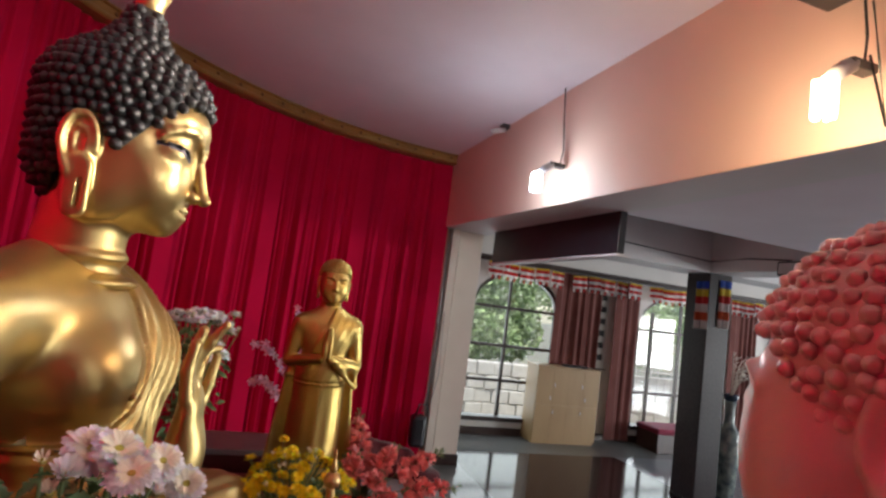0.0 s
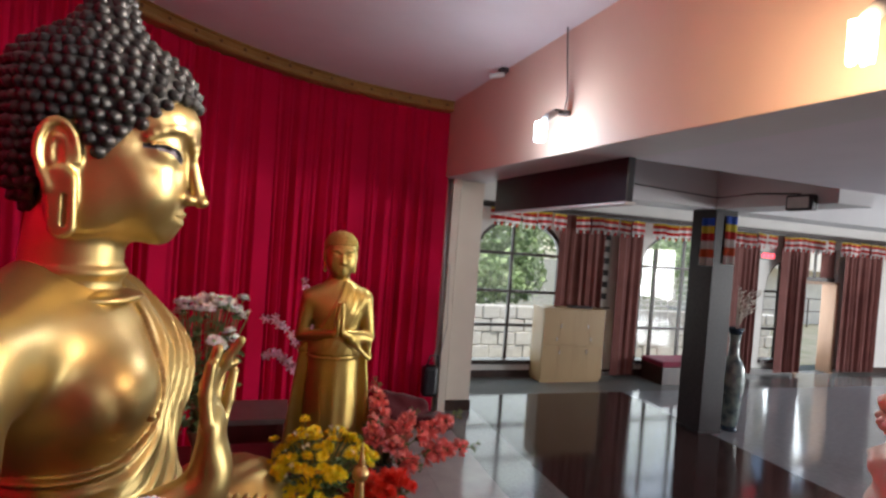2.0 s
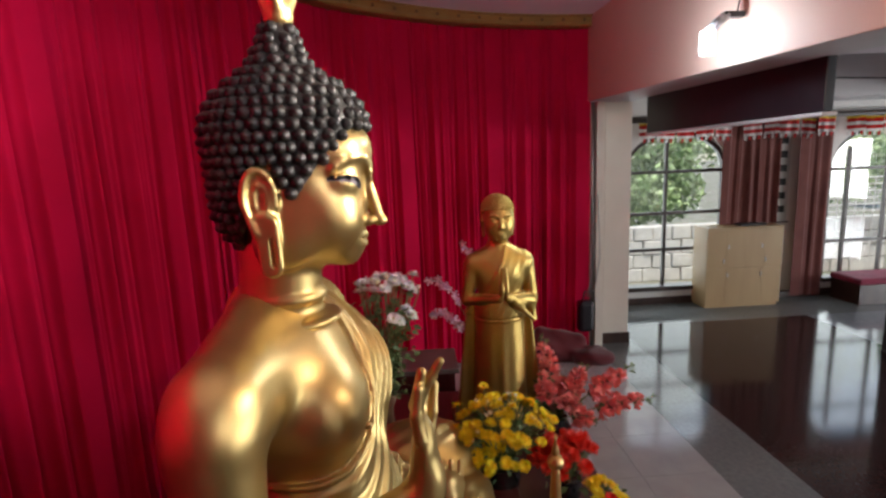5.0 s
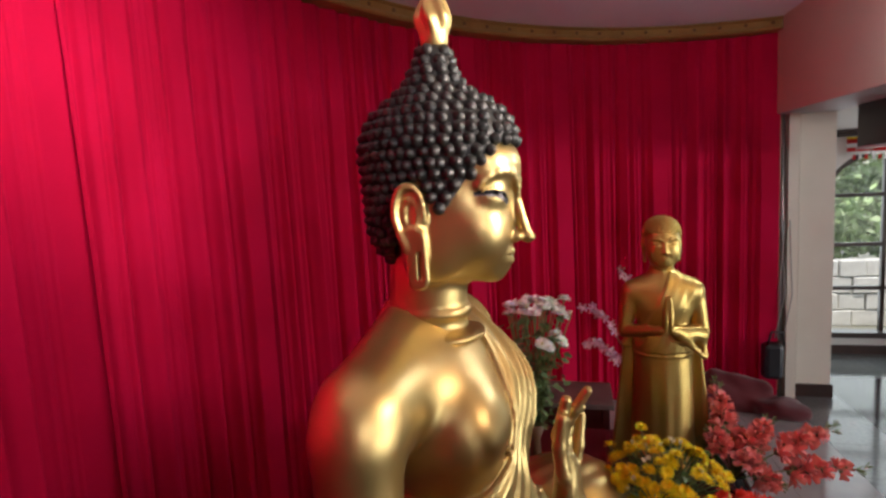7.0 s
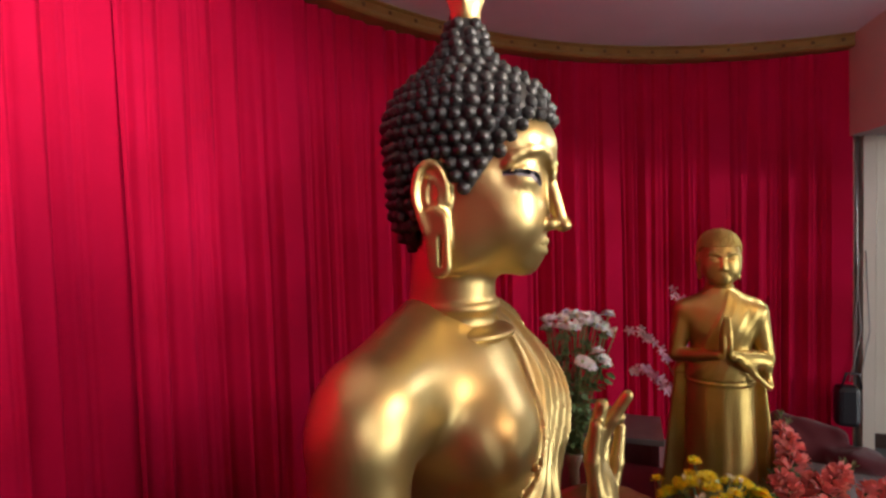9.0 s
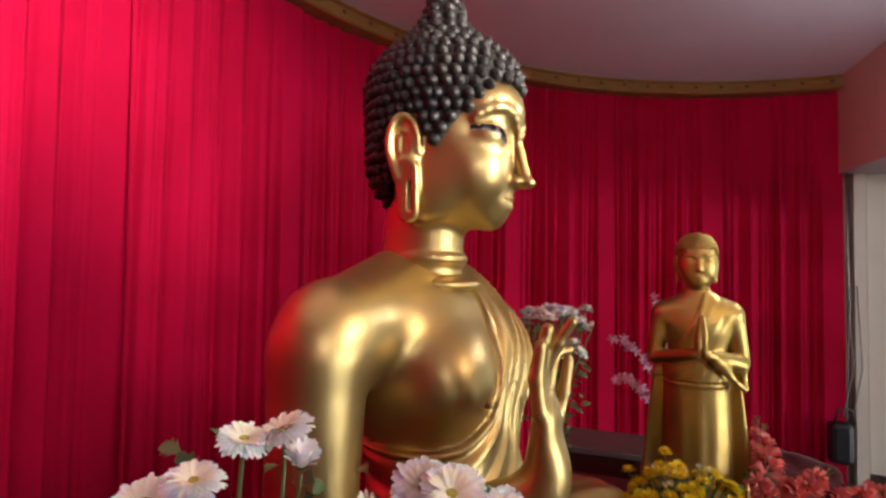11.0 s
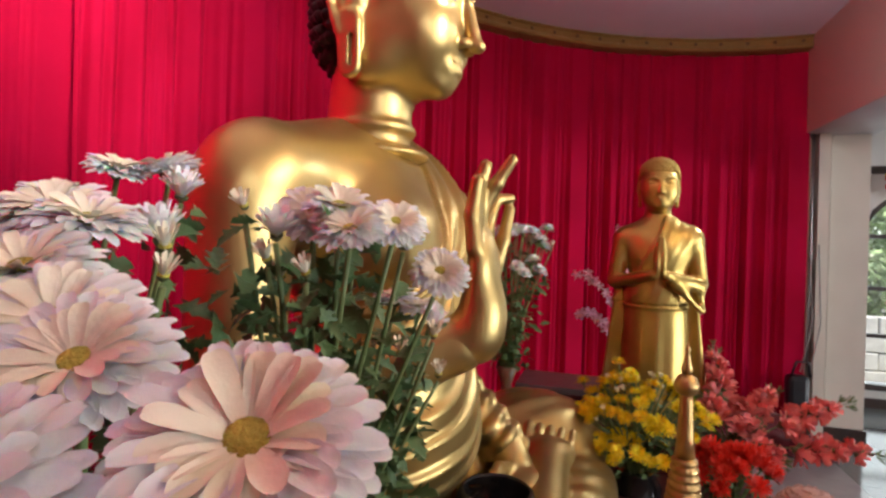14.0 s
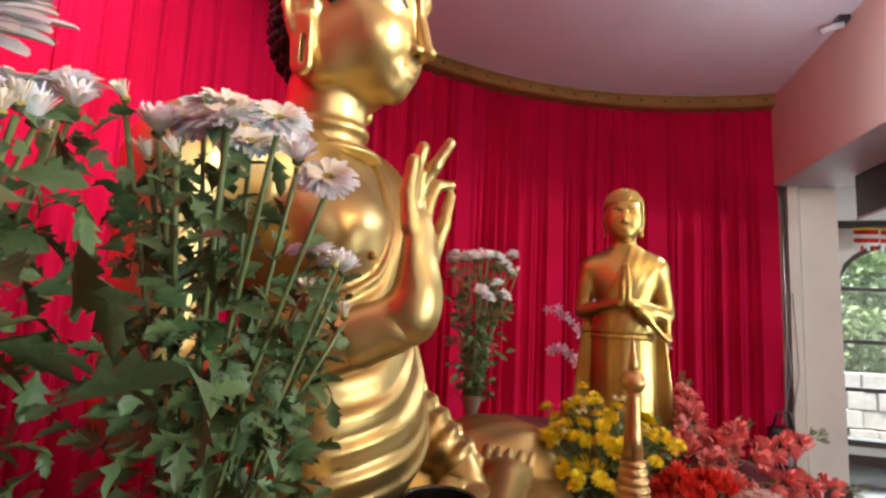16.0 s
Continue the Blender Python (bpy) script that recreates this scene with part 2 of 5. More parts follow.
tagged(part("beam", main_beam(), [PEACH, SLAB]), "deep peach-painted concrete beam", "beam", kind="structure")
tagged(part("beam", block((3.12, 5.48, 2.98), (17, 6.0, 3.52), 0.006), SLAB), "white-painted concrete beam resting on dark pillars", "beam", kind="structure")
tagged(part("beam", block((5.84, 3.95, 2.98), (6.36, 5.48, 3.515), 0.006), SLAB), "white-painted short cross beam", "beam", kind="structure")
tagged(part("column", block((2.74, 6.72, 0.14), (3.08, 7.08, SOFFIT), 0.006), CREAM), "square cream-painted column", "column", kind="structure")
tagged(part("baseboard", block((2.72, 6.70, 0), (3.10, 7.10, 0.14), 0.004), DARKWOOD), "dark skirting round the cream column", "baseboard", kind="structure")
tagged(part("wall_return", block((2.60, 6.62, 0), (2.70, 8.35, SOFFIT)), CREAM), "narrow cream wall between column and curtain", "wall", kind="structure")
for xa, xb in ((3.1, 11.2), (12.4, 17.0)):
    tagged(part("baseboard", block((xa, 8.32, 0), (xb, 8.35, 0.12), 0.003), DARKWOOD), "dark stone skirting along the window wall", "baseboard", kind="structure")
tagged(part("ground", block((-60, 8.62, -0.6), (80, 120, -0.25)), mat("dry_ground", (0.22, 0.2, 0.16), 0.9, 0, (0.14, 0.15, 0.09), 2, 0.3, 20)), "bare earth and paving outside the windows", "ground", kind="structure")


def pleated(name, curve, z0, z1, depth, pitch, material, seed, sag=0.0, step=0.012, label="", gather=0.0):
    """Hanging cloth along a curve (parameter in metres -> x, y, normal), with uneven folds that deepen downwards."""
    rng = np.random.default_rng(seed)
    length, fn = curve
    nu, nz = int(length / step), 26
    u = np.linspace(0, length, nu)
    knots = np.cumsum(rng.uniform(0.55, 1.6, int(length / pitch) + 8)) * pitch
    phase = np.interp(u, knots, np.arange(len(knots)))
    amp = np.interp(u, knots, rng.uniform(0.45, 1.35, len(knots)))
    wob = np.interp(u, knots, rng.uniform(-1, 1, len(knots)))
    crease = gather * np.interp(u, knots, rng.uniform(0.0, 1.3, len(knots)))
    verts, faces = [], []
    for j in range(nz + 1):
        f = j / nz
        z = z0 + (z1 - z0) * f
        grow = 0.35 + 0.65 * min(1, (1 - f) * 2.2)
        ph = phase + 0.18 * wob * (1 - f)
        w = np.cos(2 * math.pi * ph)
        off = depth * amp * grow * (w + 0.22 * np.cos(4 * math.pi * ph + 0.7)) + 0.22 * depth * np.cos(2 * math.pi * (ph * 1.63 + 0.3)) * grow - 0.9 * depth * grow * np.exp(-((ph % 2.0 - 1.0) / 0.09) ** 2) - crease * grow * np.exp(-((ph % 1.0 - 0.5) / 0.07) ** 2)
        for i in range(nu):
            x, y, nx, ny = fn(u[i])
            verts.append((x + nx * off[i], y + ny * off[i], z - (sag * math.sin(u[i] * 3.1) if j == 0 else 0)))
    for j in range(nz):
        for i in range(nu - 1):
            a = j * nu + i
            faces.append((a, a + 1, a + nu + 1, a + nu))
    return raw(name, verts, faces, material)


def arc_curve(r, a0, a1):
    span = radians(a1 - a0) * r

    def fn(s):
        a = radians(a0) + s / r
        return APSE[0] + r * math.cos(a), APSE[1] + r * math.sin(a), -math.cos(a), -math.sin(a)
    return span, fn


def line_curve(p, q):
    d = Vector((q[0] - p[0], q[1] - p[1]))
    ln = d.length
    d.normalize()
    return ln, lambda s: (p[0] + d.x * s, p[1] + d.y * s, d.y, -d.x)


# the red curtain hangs in panels round the apse
edges = [89.5, 104, 119, 133, 148, 163, 178, 193, 208, 223, 238, 253, 270]
for i, (a0, a1) in enumerate(zip(edges, edges[1:])):
    tagged(pleated("curtain", arc_curve(APSE_R, a0, a1 + 0.6), 0.04, 3.97, 0.046, 0.135, CURTAIN, 40 + i, 0.01, step=0.008, gather=0.055),
           "deep red pleated floor-length cloth curtain", "curtain", "curtain panels round the altar")


def cornice():
    bm = bmesh.new()
    prof = [(4.46, 3.975), (4.30, 3.975), (4.285, 3.99), (4.285, 4.01), (4.30, 4.02), (4.30, 4.075), (4.275, 4.085), (4.275, 4.098), (4.46, 4.098)]
    n = 96
    rings = []
    for i in range(n + 1):
        a = radians(89 + 182 * i / n)
        rings.append([bm.verts.new((APSE[0] + r * math.cos(a), APSE[1] + r * math.sin(a), z)) for r, z in prof])
    for a, b in zip(rings, rings[1:]):
        for k in range(len(prof)):
            bm.faces.new((a[k], a[(k + 1) % len(prof)], b[(k + 1) % len(prof)], b[k]))
    bmesh.ops.recalc_face_normals(bm, faces=bm.faces)
    return bm


trim = tagged(part("cornice", cornice(), CORNICE), "gilded curved cornice with small dark bosses", "cornice", kind="structure")
boss_me = bpy.data.meshes.new("boss")
bmb = lathe([(0.0, 0.008), (0.012, 0.006), (0.018, 0.0)], 8)
bmb.to_mesh(boss_me)
bmb.free()
boss_me.materials.append(CORNICE_DARK)
for i in range(52):
    a = radians(91 + 3.4 * i)
    o = new("boss", boss_me)
    o.matrix_world = Matrix.Translation((APSE[0] + 4.297 * math.cos(a), APSE[1] + 4.297 * math.sin(a), 4.047)) @ Vector((-math.cos(a), -math.sin(a), 0)).to_track_quat("Z", "Y").to_matrix().to_4x4()
    o.parent = trim

# ---- sculpting by distance fields ----


def smin(a, b, k):
    h = np.clip(0.5 + 0.5 * (b - a) / k, 0, 1)
    return b + (a - b) * h - k * h * (1 - h)


def smax(a, b, k):
    return -smin(-a, -b, k)


def ell(p, c, r):
    q = [(p[i] - c[i]) for i in range(3)]
    k0 = np.sqrt(sum((q[i] / r[i]) ** 2 for i in range(3)))
    k1 = np.sqrt(sum((q[i] / r[i] ** 2) ** 2 for i in range(3))) + 1e-6
    return k0 * (k0 - 1) / k1


def limb(p, a, b, ra, rb):
    d = [b[i] - a[i] for i in range(3)]
    l2 = sum(v * v for v in d)
    t = np.clip(sum((p[i] - a[i]) * d[i] for i in range(3)) / l2, 0, 1)
    return np.sqrt(sum((p[i] - a[i] - t * d[i]) ** 2 for i in range(3))) - (ra + (rb - ra) * t)


def chain(p, pts, r, k=0.004):
    out = None
    for a, b in zip(pts, pts[1:]):
        d = limb(p, a, b, r, r)
        out = d if out is None else smin(out, d, k)
    return out


def line2(u, v, pts):
    """Distance in a plane from an open line of points."""
    out = None
    for (a0, a1), (b0, b1) in zip(pts, pts[1:]):
        d0, d1 = b0 - a0, b1 - a1
        t = np.clip(((u - a0) * d0 + (v - a1) * d1) / (d0 * d0 + d1 * d1), 0, 1)
        d = np.hypot(u - a0 - t * d0, v - a1 - t * d1)
        out = d if out is None else np.minimum(out, d)
    return out


def relax(verts, quads, times, amount=0.5):
    """Evens out the net: each point moves towards the mean of its neighbours, then partly back, so that forms keep their size."""
    a = np.concatenate([quads[:, [0, 1, 2, 3]].ravel(), quads[:, [1, 2, 3, 0]].ravel()])
    b = np.concatenate([quads[:, [1, 2, 3, 0]].ravel(), quads[:, [0, 1, 2, 3]].ravel()])
    cnt = np.bincount(a, minlength=len(verts))[:, None] + 1e-9
    for k in range(2 * times):
        mean = np.stack([np.bincount(a, verts[b, i], minlength=len(verts)) for i in range(3)], 1) / cnt
        verts = verts + (amount if k % 2 == 0 else -amount * 0.96) * (mean - verts)
    return verts


def skin(fn, lo, hi, h, times=4):
    """The zero surface of a distance field as a net of quads."""
    ax = [np.arange(lo[i], hi[i] + h, h, dtype=np.float32) for i in range(3)]
    d = fn(np.meshgrid(*ax, indexing="ij")).astype(np.float32)
    shape = np.array(d.shape) - 1
    cells, points, quads = [], [], []
    for a in range(3):
        u, v = (a + 1) % 3, (a + 2) % 3
        lo_s, hi_s = [slice(None)] * 3, [slice(None)] * 3
        lo_s[a], hi_s[a] = slice(None, -1), slice(1, None)
        da, db = d[tuple(lo_s)], d[tuple(hi_s)]
        idx = np.argwhere((da < 0) != (db < 0))
        va, vb = da[tuple(idx.T)], db[tuple(idx.T)]
        pos = idx.astype(np.float64)
        pos[:, a] += va / (va - vb)
        ring = []
        for du, dv in ((1, 1), (0, 1), (0, 0), (1, 0)):
            c = idx.copy()
            c[:, u] -= du
            c[:, v] -= dv
            ring.append(c)
        ok = np.all([(c >= 0).all(1) & (c < shape).all(1) for c in ring], axis=0)
        flat = [np.ravel_multi_index(tuple(c[ok].T), tuple(shape)) for c in ring]
        for f in flat:
            cells.append(f)
            points.append(pos[ok])
        q = np.stack(flat, 1)
        flip = (va[ok] >= 0)
        q[flip] = q[flip][:, ::-1]
        quads.append(q)
    cells, points, quads = np.concatenate(cells), np.concatenate(points), np.concatenate(quads)
    keys, inv = np.unique(cells, return_inverse=True)
    cnt = np.bincount(inv)
    verts = np.stack([np.bincount(inv, points[:, i]) / cnt for i in range(3)], 1) * h + np.array(lo)
    quads = np.searchsorted(keys, quads)
    return relax(verts, quads, times), quads


class Sculpture:
    """Pieces of one statue, gathered into one mesh."""

    def __init__(self):
        self.v, self.f, self.m, self.n = [], [], [], 0

    def add(self, verts, faces, material=0):
        self.f += [tuple(int(i) + self.n for i in f) for f in faces]
        self.m += [material] * len(faces) if isinstance(material, int) else list(material)
        self.v.append(np.asarray(verts))
        self.n += len(verts)

    def build(self, name, mats):
        return raw(name, np.concatenate(self.v).tolist(), self.f, mats, index=self.m)


def curl(n=9):
    """A small snail-shell curl: a dome that winds up to a point."""
    v, f = [], []
    rings = ((1.0, -0.25), (0.98, 0.10), (0.80, 0.40), (0.54, 0.55), (0.42, 0.68), (0.2, 0.82))
    for k, (r, z) in enumerate(rings):
        for i in range(n):
            a = 2 * math.pi * (i + 0.35 * k) / n
            v.append((r * math.cos(a), r * math.sin(a), z))
    for k in range(len(rings) - 1):
        for i in range(n):
            f.append((k * n + i, k * n + (i + 1) % n, (k + 1) * n + (i + 1) % n, (k + 1) * n + i))
    v.append((0, 0, 0.86))
    top = (len(rings) - 1) * n
    for i in range(n):
        f.append((top + i, top + (i + 1) % n, len(v) - 1))
    return np.array(v), f


def put_curls(sculpt, fn, axis, zs, pitch, size, keep, material, jitter=0.05):
    """Rows of curls on the surface of fn round an upright axis."""
    cv, cf = curl()
    rng = np.random.default_rng(3)
    for j, z in enumerate(zs):
        probe = np.linspace(0, 2 * math.pi, 48, endpoint=False)

        def radius(a, z):
            r = np.linspace(0.005, 0.4, 160)
            q = [axis[0] + r * math.cos(a), axis[1] + r * math.sin(a), np.full_like(r, z)]
            d = fn(q)
            k = np.argmax(d > 0)
            return r[k]
        mean = np.mean([radius(a, z) for a in probe[::6]])
        n = max(3, int(round(2 * math.pi * mean / pitch)))
        for i in range(n):
            a = 2 * math.pi * (i + 0.5 * (j % 2)) / n + rng.normal(0, jitter * 0.4)
            r = radius(a, z)
            c = np.array([axis[0] + r * math.cos(a), axis[1] + r * math.sin(a), z + rng.normal(0, jitter * 0.03)])
            if not keep(c):
                continue
            e = 0.004
            g = np.array([fn([np.array([c[k] + (e if k == t else 0)]) for k in range(3)])[0] - fn([np.array([c[k] - (e if k == t else 0)]) for k in range(3)])[0] for t in range(3)])
            q = Vector(g).to_track_quat("Z", "Y").to_matrix()
            turn = np.array(q @ Matrix.Rotation(rng.uniform(0, 6), 3, "Z"))
            s = size * rng.uniform(0.92, 1.06)
            sculpt.add((cv * s) @ turn.T + c, cf, material)


# ---- the great seated statue: faces +x, its middle at y = 1.79 ----
BX, BY = 0.0, 1.79
HEM = [(-0.60, 1.62), (-0.34, 1.655), (-0.20, 1.69), (-0.11, 1.75), (-0.045, 1.86), (0.005, 1.97), (0.05, 2.07), (0.085, 2.16), (0.10, 2.3)]


def both(p):
    """The field folded onto one side, for paired features."""
    return [p[0], np.abs(p[1]), p[2]]


LID = [(0.130, 0.138, 2.474), (0.142, 0.128, 2.477), (0.154, 0.114, 2.477), (0.170, 0.094, 2.472), (0.181, 0.078, 2.462), (0.187, 0.064, 2.449)]
HELIX = [(-0.054 + 0.037 * math.cos(radians(a)), 0.165 + 0.021 * min(1, (a + 15) / 150), 2.430 + 0.071 * math.sin(radians(a))) for a in range(-15, 206, 13)] + [(-0.078, 0.185, 2.372), (-0.068, 0.183, 2.345)]


def head_field(p):
    s = both(p)
    d = ell(p, (-0.020, 0, 2.52), (0.200, 0.165, 0.200))
    d = smin(d, ell(p, (0.045, 0, 2.392), (0.150, 0.146, 0.170)), 0.05)
    d = smin(d, ell(p, (0.132, 0, 2.260), (0.038, 0.050, 0.038)), 0.045)
    d = smin(d, ell(s, (0.100, 0.070, 2.365), (0.075, 0.066, 0.075)), 0.05)
    d = smin(d, ell(s, (-0.02, 0.115, 2.32), (0.08, 0.045, 0.085)), 0.05)
    d = smin(d, ell(p, (0.130, 0, 2.545), (0.088, 0.130, 0.085)), 0.05)
    # eyes: a shallow hollow, the lowered lid and its edge, and a double line of brow
    d = smax(d, -ell(s, (0.216, 0.066, 2.474), (0.026, 0.034, 0.019)), 0.024)
    d = smin(d, ell(s, (0.142, 0.078, 2.458), (0.042, 0.046, 0.033)), 0.028)
    d = smin(d, chain(s, LID, 0.0030, 0.008), 0.006)
    d = smax(d, -chain(s, [(x + 0.006, y, z - 0.0075) for x, y, z in LID[1:]], 0.0045, 0.006), 0.004)
    d = smin(d, chain(s, [(0.122, 0.136, 2.490), (0.134, 0.131, 2.503), (0.148, 0.124, 2.513), (0.172, 0.111, 2.523), (0.190, 0.090, 2.526), (0.202, 0.066, 2.520), (0.208, 0.045, 2.505), (0.210, 0.028, 2.485), (0.210, 0.018, 2.465)], 0.0040, 0.012), 0.016)
    d = smin(d, limb(p, (0.190, 0, 2.500), (0.226, 0, 2.350), 0.015, 0.018), 0.014)
    d = smin(d, ell(p, (0.233, 0, 2.345), (0.019, 0.018, 0.014)), 0.010)
    d = smin(d, ell(s, (0.198, 0.026, 2.349), (0.022, 0.016, 0.016)), 0.010)
    d = smax(d, -ell(s, (0.206, 0.017, 2.334), (0.012, 0.007, 0.006)), 0.006)
    d = smin(d, ell(p, (0.162, 0, 2.296), (0.022, 0.050, 0.034)), 0.025)
    d = smin(d, chain(s, [(0.187, 0.0, 2.304), (0.185, 0.012, 2.308), (0.174, 0.034, 2.303), (0.160, 0.052, 2.311)], 0.0075), 0.006)
    d = smin(d, chain(s, [(0.183, 0.0, 2.282), (0.177, 0.018, 2.283), (0.162, 0.040, 2.296)], 0.0090), 0.007)
    d = smax(d, -chain(s, [(0.202, 0.0, 2.2935), (0.192, 0.02, 2.2930), (0.168, 0.052, 2.3055)], 0.0026), 0.003)
    # ears with long slit lobes
    ear = ell(s, (-0.054, 0.158, 2.425), (0.042, 0.026, 0.080))
    ear = smin(ear, chain(s, HELIX, 0.0085, 0.006), 0.010)
    ear = smax(ear, -ell(s, (-0.053, 0.198, 2.430), (0.024, 0.022, 0.058)), 0.008)
    ear = smin(ear, chain(s, [(-0.036, 0.172, 2.440), (-0.044, 0.175, 2.460), (-0.056, 0.177, 2.463), (-0.066, 0.177, 2.440), (-0.066, 0.176, 2.412), (-0.056, 0.173, 2.384)], 0.0045, 0.007), 0.006)
    lobe = smax(limb(s, (-0.042, 0.18, 2.360), (-0.036, 0.18, 2.258), 0.033, 0.030), np.abs(s[1] - 0.176) - 0.0125, 0.010)
    lobe = smax(lobe, -limb(s, (-0.030, 0.18, 2.325), (-0.030, 0.18, 2.262), 0.0075, 0.0075), 0.006)
    ear = smin(ear, lobe, 0.014)
    d = smin(d, ear, 0.012)
    # neck with its three folds
    nk = limb(p, (-0.065, 0, 2.02), (-0.045, 0, 2.28), 0.108, 0.098)
    d = smin(d, smin(nk, limb(p, (-0.100, 0, 2.02), (-0.085, 0, 2.30), 0.098, 0.085), 0.03), 0.03)
    d = smin(d, ell(p, (-0.055, 0, 2.141), (0.117, 0.112, 0.040)), 0.009)
    d = smin(d, ell(p, (-0.048, 0, 2.072), (0.148, 0.142, 0.030)), 0.012)
    return d


def hair_field(p):
    d = ell(p, (-0.012, 0, 2.598), (0.222, 0.184, 0.170))
    d = smin(d, ell(p, (-0.085, 0, 2.43), (0.142, 0.142, 0.17)), 0.04)
    scalp = smin(ell(p, (-0.020, 0, 2.52), (0.200, 0.165, 0.200)), ell(p, (0.045, 0, 2.392), (0.150, 0.146, 0.170)), 0.05)
    d = smin(d, scalp - 0.007, 0.02)
    d = smin(d, limb(p, (-0.018, 0, 2.735), (-0.010, 0, 2.850), 0.094, 0.046), 0.05)
    return d


LINE_X = [-0.30, -0.17, -0.130, -0.110, -0.088, -0.030, 0.000, 0.018, 0.042, 0.110, 0.190, 0.25]
LINE_Z = [2.245, 2.258, 2.300, 2.420, 2.500, 2.515, 2.480, 2.430, 2.438, 2.535, 2.612, 2.632]


def hairline(x, y, z):
    """Positive where hair grows: above a line that sweeps from the brow past the ear to the nape."""
    return z - np.interp(x, LINE_X, LINE_Z)


def robe_sign(p):
    inside = p[2] < np.interp(p[1], [h[0] for h in HEM], [h[1] for h in HEM])
    dist = line2(p[1], p[2], HEM)
    return np.where(inside, -dist, dist), dist


def body_field(p):
    s = both(p)
    d = ell(p, (-0.070, 0, 1.86), (0.205, 0.285, 0.265))
    d = smin(d, ell(s, (0.055, 0.118, 1.835), (0.122, 0.160, 0.138)), 0.065)
    d = smin(d, ell(p, (0.015, 0, 1.52), (0.190, 0.255, 0.30)), 0.08)
    d = smin(d, ell(p, (0.060, 0, 1.36), (0.185, 0.27, 0.20)), 0.08)
    d = smin(d, limb(s, (-0.125, 0.04, 2.075), (-0.142, 0.33, 1.970), 0.098, 0.112), 0.06)
    d = smin(d, limb(s, (-0.030, 0.10, 1.965), (-0.130, 0.34, 1.965), 0.085, 0.102), 0.06)
    d = smin(d, limb(p, (-0.085, 0, 1.95), (-0.080, 0, 2.05), 0.120, 0.105), 0.04)
    d = smin(d, ell(s, (-0.135, 0.393, 1.930), (0.104, 0.122, 0.132)), 0.06)
    # left arm, its hand laid in the lap
    arm = limb(p, (-0.125, 0.405, 1.94), (-0.075, 0.485, 1.47), 0.130, 0.105)
    arm = smin(arm, limb(p, (-0.070, 0.485, 1.43), (0.270, 0.330, 1.215), 0.100, 0.066), 0.03)
    sleeve = 0.006 * np.sin((p[0] * 0.8 - p[2] * 0.6) * 105)
    d = smin(d, arm - sleeve * (p[2] < 1.6), 0.022)
    # robe over the left shoulder, its folds parallel to the hem
    sg, dist = robe_sign(p)
    far = np.clip((p[1] + 0.06) / 0.14, 0, 1) * np.clip((p[2] - 1.62) / 0.15, 0, 1)
    ph = dist * (88 + 45 * far) + 2.0 * np.sin(p[1] * 5 + p[2] * 3) + 0.8 * np.sin(p[1] * 13 - p[2] * 7)
    fold = (0.0055 + 0.005 * far) * np.sin(ph + 0.75 * np.sin(ph)) + 0.003 * np.sin(dist * 41 + p[1] * 9)
    fold = fold * np.clip(dist / 0.02, 0, 1) * np.clip((2.2 - p[2]) * 6, 0.3, 1)
    robe = smax(d - 0.013 - 0.030 * far * np.clip(dist / 0.05, 0, 1) - fold, sg, 0.008)
    rim = np.where(p[1] > -0.36, 0.0, 1.0) + np.sqrt(np.maximum(0, dist) ** 2 + (d - 0.010) ** 2) - 0.008
    d = smin(smin(d, robe, 0.003), rim, 0.005)
    # right arm, raised in front of the chest
    arm = limb(p, (-0.136, -0.408, 1.92), (-0.128, -0.438, 1.50), 0.106, 0.090)
    arm = smin(arm, limb(p, (-0.140, -0.435, 1.47), (0.285, -0.290, 1.640), 0.088, 0.056), 0.03)
    d = smin(d, arm, 0.022)
    # crossed legs
    legs = limb(s, (0.00, 0.26, 1.08), (0.34, 0.56, 1.04), 0.17, 0.125)
    legs = smin(legs, ell(p, (0.30, 0.78, 1.09), (0.285, 0.24, 0.190)), 0.05)
    legs = smin(legs, ell(p, (0.33, -0.60, 1.08), (0.25, 0.22, 0.15)), 0.06)
    legs = smin(legs, limb(p, (0.46, -0.50, 1.00), (0.50, 0.60, 1.00), 0.115, 0.125), 0.05)
    lf = 0.0025 * np.sin(np.hypot(p[0] - 0.05, p[1] - 1.05) * 75)
    d = smin(d, legs - lf, 0.03)
    # right foot, sole up on the left thigh
    foot = limb(p, (0.42, 0.08, 1.115), (0.400, 0.42, 1.150), 0.062, 0.068)
    foot = smin(foot, ell(p, (0.395, 0.47, 1.165), (0.090, 0.070, 0.048)), 0.03)
    for k in range(5):
        foot = smin(foot, limb(p, (0.322 + 0.036 * k, 0.50, 1.185), (0.318 + 0.038 * k, 0.575 - 0.006 * k, 1.210), 0.0185 - 0.001 * k, 0.0175 - 0.001 * k), 0.004)
    return smin(d, foot, 0.012)


